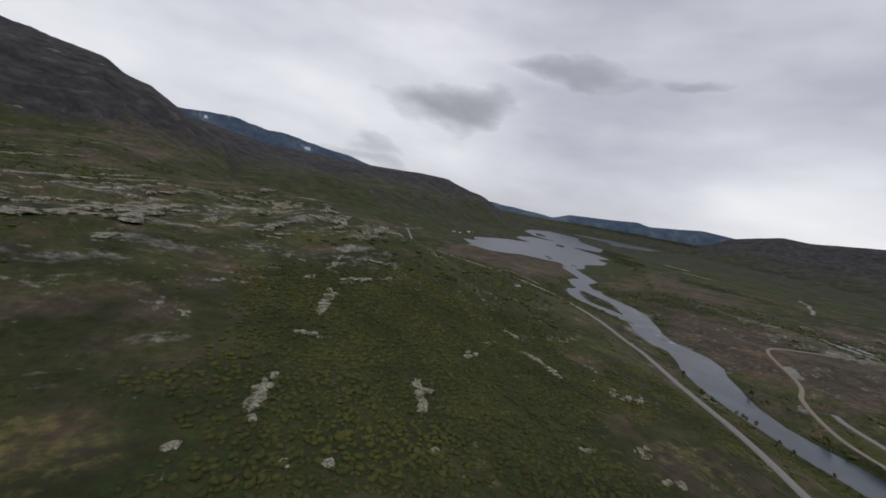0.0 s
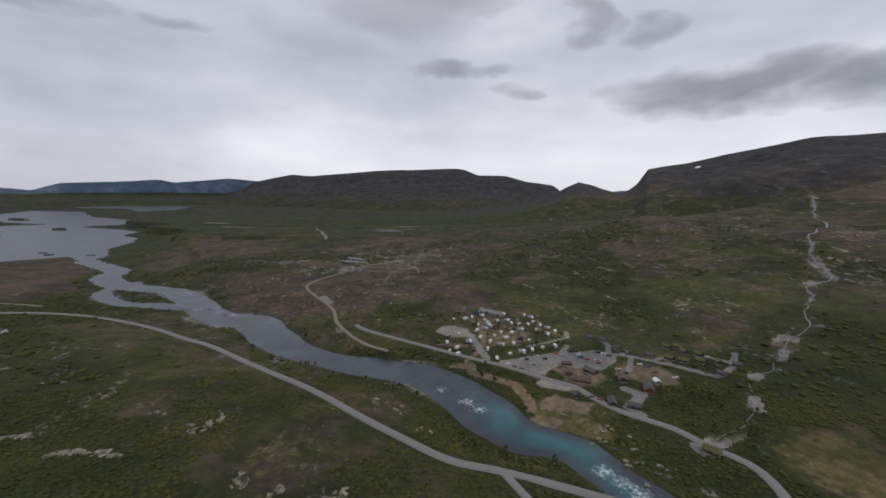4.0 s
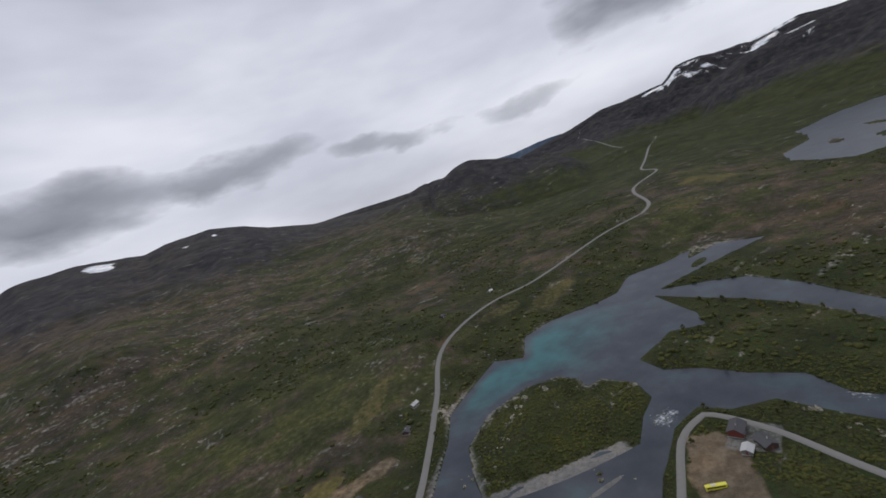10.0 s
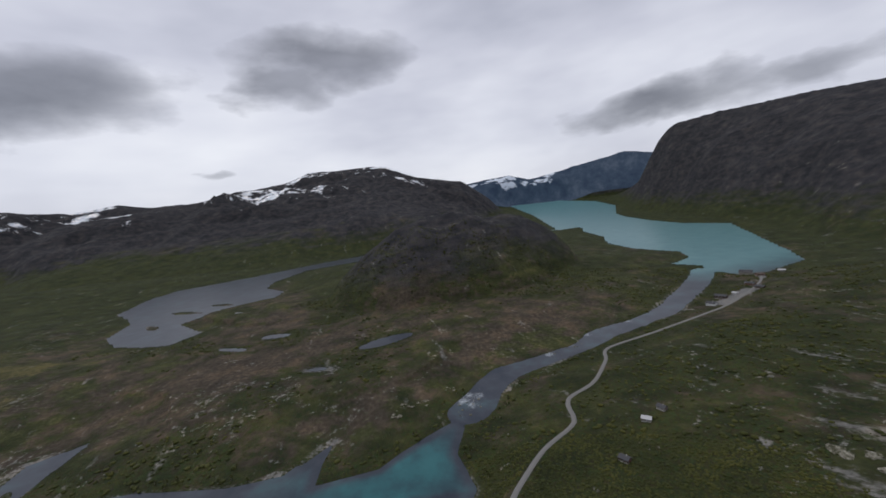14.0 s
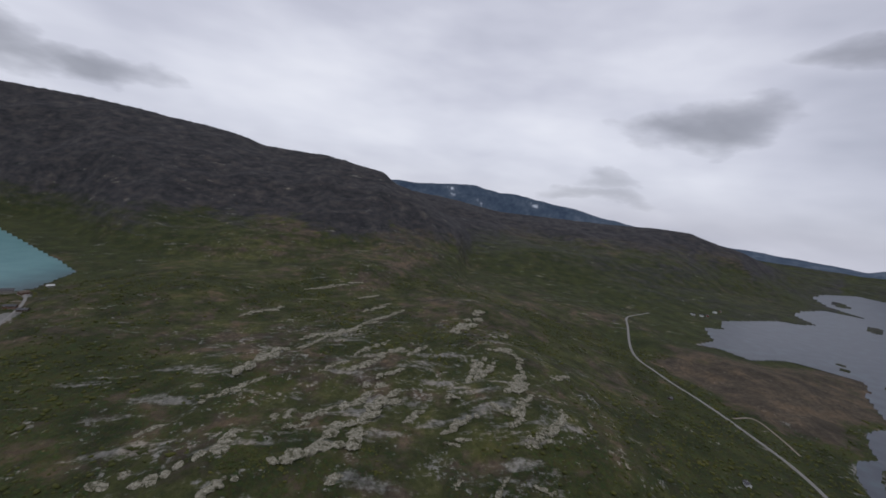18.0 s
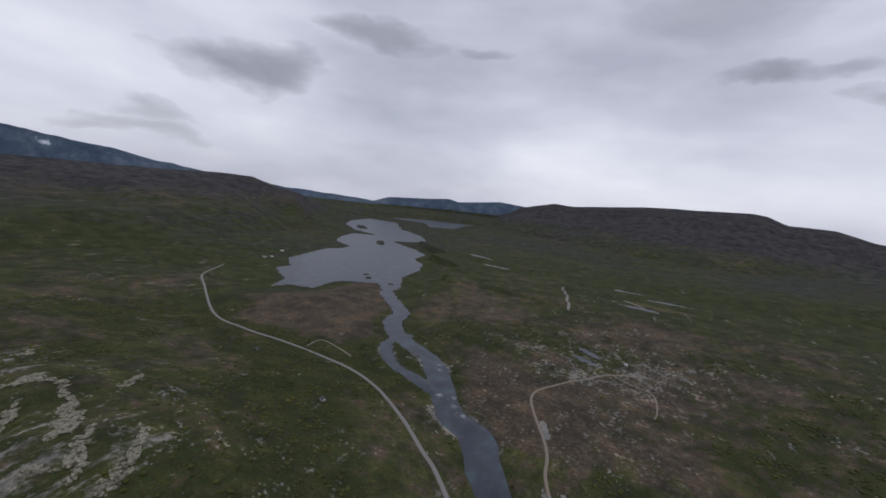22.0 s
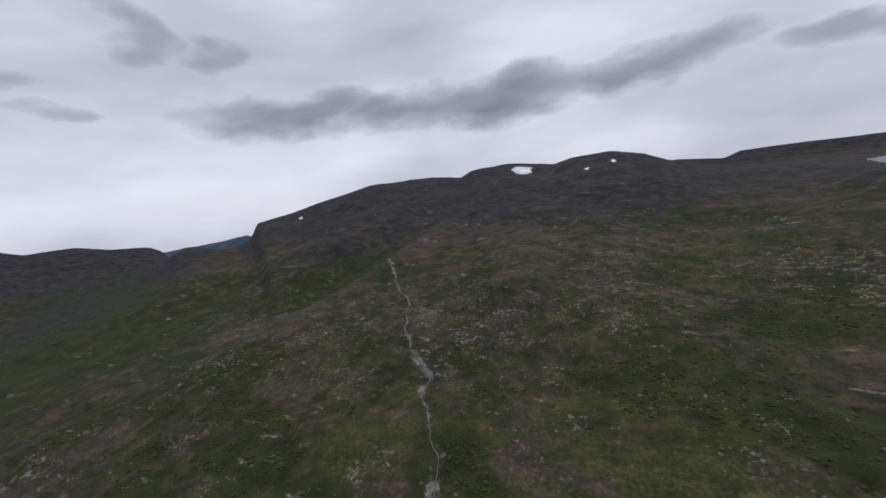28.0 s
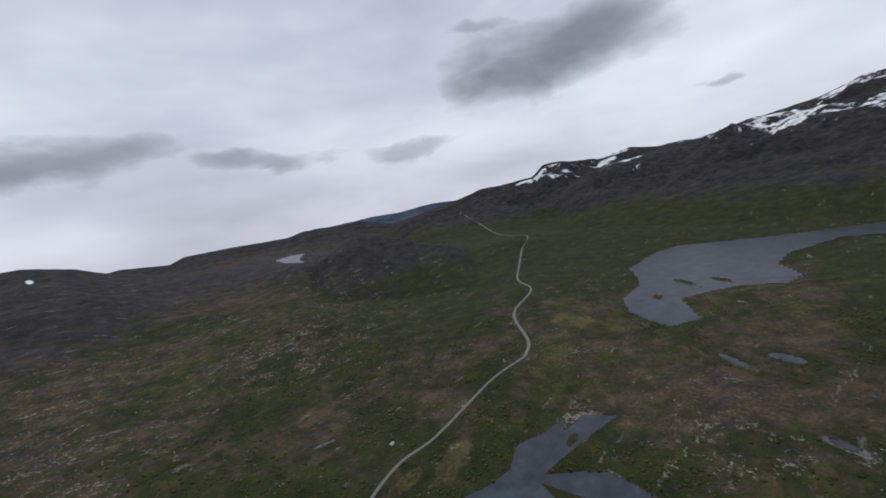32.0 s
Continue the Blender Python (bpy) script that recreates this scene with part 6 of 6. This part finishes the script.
CRAGS += [(61, 193, 72, 184, 4.2), (170, 62, 183, 67, 3.4), (158, 51, 169, 45, 4.0), (144, 36, 152, 25, 4.2), (152, 25, 160, 15, 3.6), (137, 44, 150, 40, 3.4), (228, 90, 241, 92, 4.4),
    (139, 78, 146, 74, 3.0), (146, 20, 150, 12, 3.4)]
g = np.random.default_rng(5)


def ledge(x0, y0, x1, y1, width, name, label, group):
    """A row of slabs that overlap from one end of a ledge to the other, highest in the middle."""
    length, turn = math.hypot(x1 - x0, y1 - y0), math.degrees(math.atan2(y1 - y0, x1 - x0))
    n = max(2, min(9, round(length / (width * 0.7))))
    for j in range(n):
        u = (j + 0.5) / n
        out = g.normal(0, width * 0.3)
        cx, cy = x0 + (x1 - x0) * u - (y1 - y0) / max(length, 1) * out, y0 + (y1 - y0) * u + (x1 - x0) / max(length, 1) * out
        wide = width * (0.3 + 0.42 * g.random()) * (0.55 + 0.45 * math.sin(math.pi * u))
        rock(name, cx, cy, turn + g.normal(0, 11), max(length / n * (0.5 + 0.8 * g.random() ** 2), wide * 0.8), wide, 0.5 + width * (0.05 + 0.13 * g.random()), int(g.integers(0, 7)), label, group)


for row in LEDGES:
    ledge(*row, "rock_ledge", "long pale lichened rock ledge on the hillside", "ledges on the hill")
for row in CRAGS:
    ledge(*row, "rock_crag", "pale grey lichened crag standing out of green scrub", "crags in the scrub")
OUTCROPS = [(145, 27, 5), (249, -16, 4), (220, -33, 4), (253, 26, 4), (199, -141, 5), (182, -143, 5), (220, -129, 4), (165, -138, 4), (189, -135, 4),
    (154, -148, 4), (-132, -283, 5), (-157, -299, 6), (-175, -299, 5), (-106, -264, 4), (-143, -292, 5), (-441, 56, 6), (-446, 76, 6), (-428, 43, 6),
    (-465, 118, 6), (-247, -135, 5), (-243, -108, 5), (-239, -73, 5), (-271, -59, 4), (-287, -4, 5), (-302, -12, 4), (225, 95, 6), (175, 64, 4),
    (134, 39, 5), (145, 27, 5)]
for i, (x, y, s) in enumerate(OUTCROPS):
    for j in range(6):
        q = s * (0.15 + 0.5 * g.random() ** 1.5)
        rock("rock_outcrop", x + g.normal(0, s * 0.55), y + g.normal(0, s * 0.8), 60 + g.normal(0, 35), q, q * (0.35 + 0.3 * g.random()), q * (0.35 + 0.3 * g.random()), i * 2 + j, "pale grey lichened rock outcrop in scrub", "outcrops in the scrub")

RAPIDS = [(-413, 112, 14), (-422, 124, 10), (-303, -96, 16), (-287, -68, 14), (-279, -102, 10), (-195, -194, 8), (152, -121, 14), (255, -74, 12),
    (-493, 275, 14), (601, 218, 14), (572, 176, 12), (-133, -188, 16), (-93, -160, 14), (-67, -258, 10), (-502, 313, 10)]
for i, (x, y, s) in enumerate(RAPIDS):
    for j in range(6):
        bx_, by_ = x + g.normal(0, s * 0.7), y + g.normal(0, s * 0.7)
        ri, rj = cell_of(np.array([bx_]), np.array([by_]))
        if gsdf[ri[0], rj[0]] > 0:
            continue
        q = 0.5 + 1.0 * g.random() ** 2
        ob = new("boulder", ROCK_MESHES[(i + j) % 7])
        ob.matrix_basis = pose(bx_, by_, float(glevel[ri[0], rj[0]]) + q * 0.1, 0, 0, g.random() * 180) @ Matrix.Diagonal((q * 1.3, q, q * 0.8, 1))
        tagged(ob, "wet grey boulder standing in the river", "boulder", "boulders in the river")

# ---------------------------------------------------------------- birches by the river and on the campsite
def birch(seed, tall):
    gg = np.random.default_rng(300 + seed)
    ob = new("birch_tree")
    tagged(ob, "low bushy mountain birch with a pale trunk", "tree", "birches by the river and campsite")
    bm = bmesh.new()
    bmesh.ops.create_cone(bm, cap_ends=True, segments=7, radius1=0.16, radius2=0.05, depth=tall * 0.8, matrix=Matrix.Translation((0, 0, tall * 0.38)))
    for k in range(5):
        a, z = gg.random() * 6.28, tall * (0.3 + 0.1 * k)
        tip = Vector((math.cos(a) * tall * 0.28, math.sin(a) * tall * 0.28, z + tall * 0.2))
        way = tip - Vector((0, 0, z))
        turn = way.to_track_quat("Z", "Y").to_matrix().to_4x4()
        bmesh.ops.create_cone(bm, cap_ends=True, segments=5, radius1=0.07, radius2=0.02, depth=way.length, matrix=Matrix.Translation((Vector((0, 0, z)) + tip) / 2) @ turn)
    part("trunk", bm, BARK, ob)
    shapes, tri = bush_shapes(4, 40 + seed)
    vs, fs, k = [], [], 0
    for _ in range(46):
        a, rr = gg.random() * 6.28, gg.random() ** 0.6
        z = tall * (0.3 + 0.68 * gg.random())
        wide = tall * 0.36 * math.sin(min(1.0, (z / tall - 0.15) / 0.8) * math.pi * 0.86 + 0.25)
        c = np.array([math.cos(a) * rr * wide, math.sin(a) * rr * wide, z])
        s = tall * (0.06 + 0.06 * gg.random())
        vs.append(shapes[int(gg.integers(0, 4))] * s + c)
        fs.append(tri + k)
        k += len(shapes[0])
    me = grid_mesh("crown", np.vstack(vs), np.vstack(fs), smooth=False)
    me.materials.append(LEAVES)
    crown = new("crown", me)
    crown.parent = ob
    return ob


x, y, gg = scatter(5200, 110, 480, 93)
i, j = cell_of(x, y)
bank = (gsdf[i, j] > 2.5) & (gsdf[i, j] < 16) & ~near_built(x, y) & (m_meadow[i, j] < 0.3) & (m_gravel[i, j] < 0.3)
thick = (np.hypot((x - 190) / 45, (y + 225) / 30) < 1) & (m_meadow[i, j] < 0.3)
camp = (np.hypot((x - 375) / 75, (y + 140) / 65) < 1) & (m_gravel[i, j] < 0.7)
for line, w in road_lines.values():
    d, _ = line_dist(x, y, line[::3, :2], 30)
    camp &= d > w + 2
    thick &= d > w + 2
for vx, vy in VANS + VANS_SOUTH + CARS + CARS_EAST:
    camp &= np.hypot(x - vx, y - vy) > 5.5
pick = np.where((bank & (gg.random(len(x)) < 0.75)) | thick | camp)[0][:270]
kinds = [birch(s, h) for s, h in enumerate((3.4, 4.2, 5.0, 5.8))]
for n, k in enumerate(pick):
    m = at(float(x[k]), float(y[k]), float(gg.random() * 360), float(0.75 + 0.5 * gg.random()), 0.05)
    if n < 4:
        kinds[n].matrix_basis = m
    else:
        copy_thing(kinds[n % 4], m)
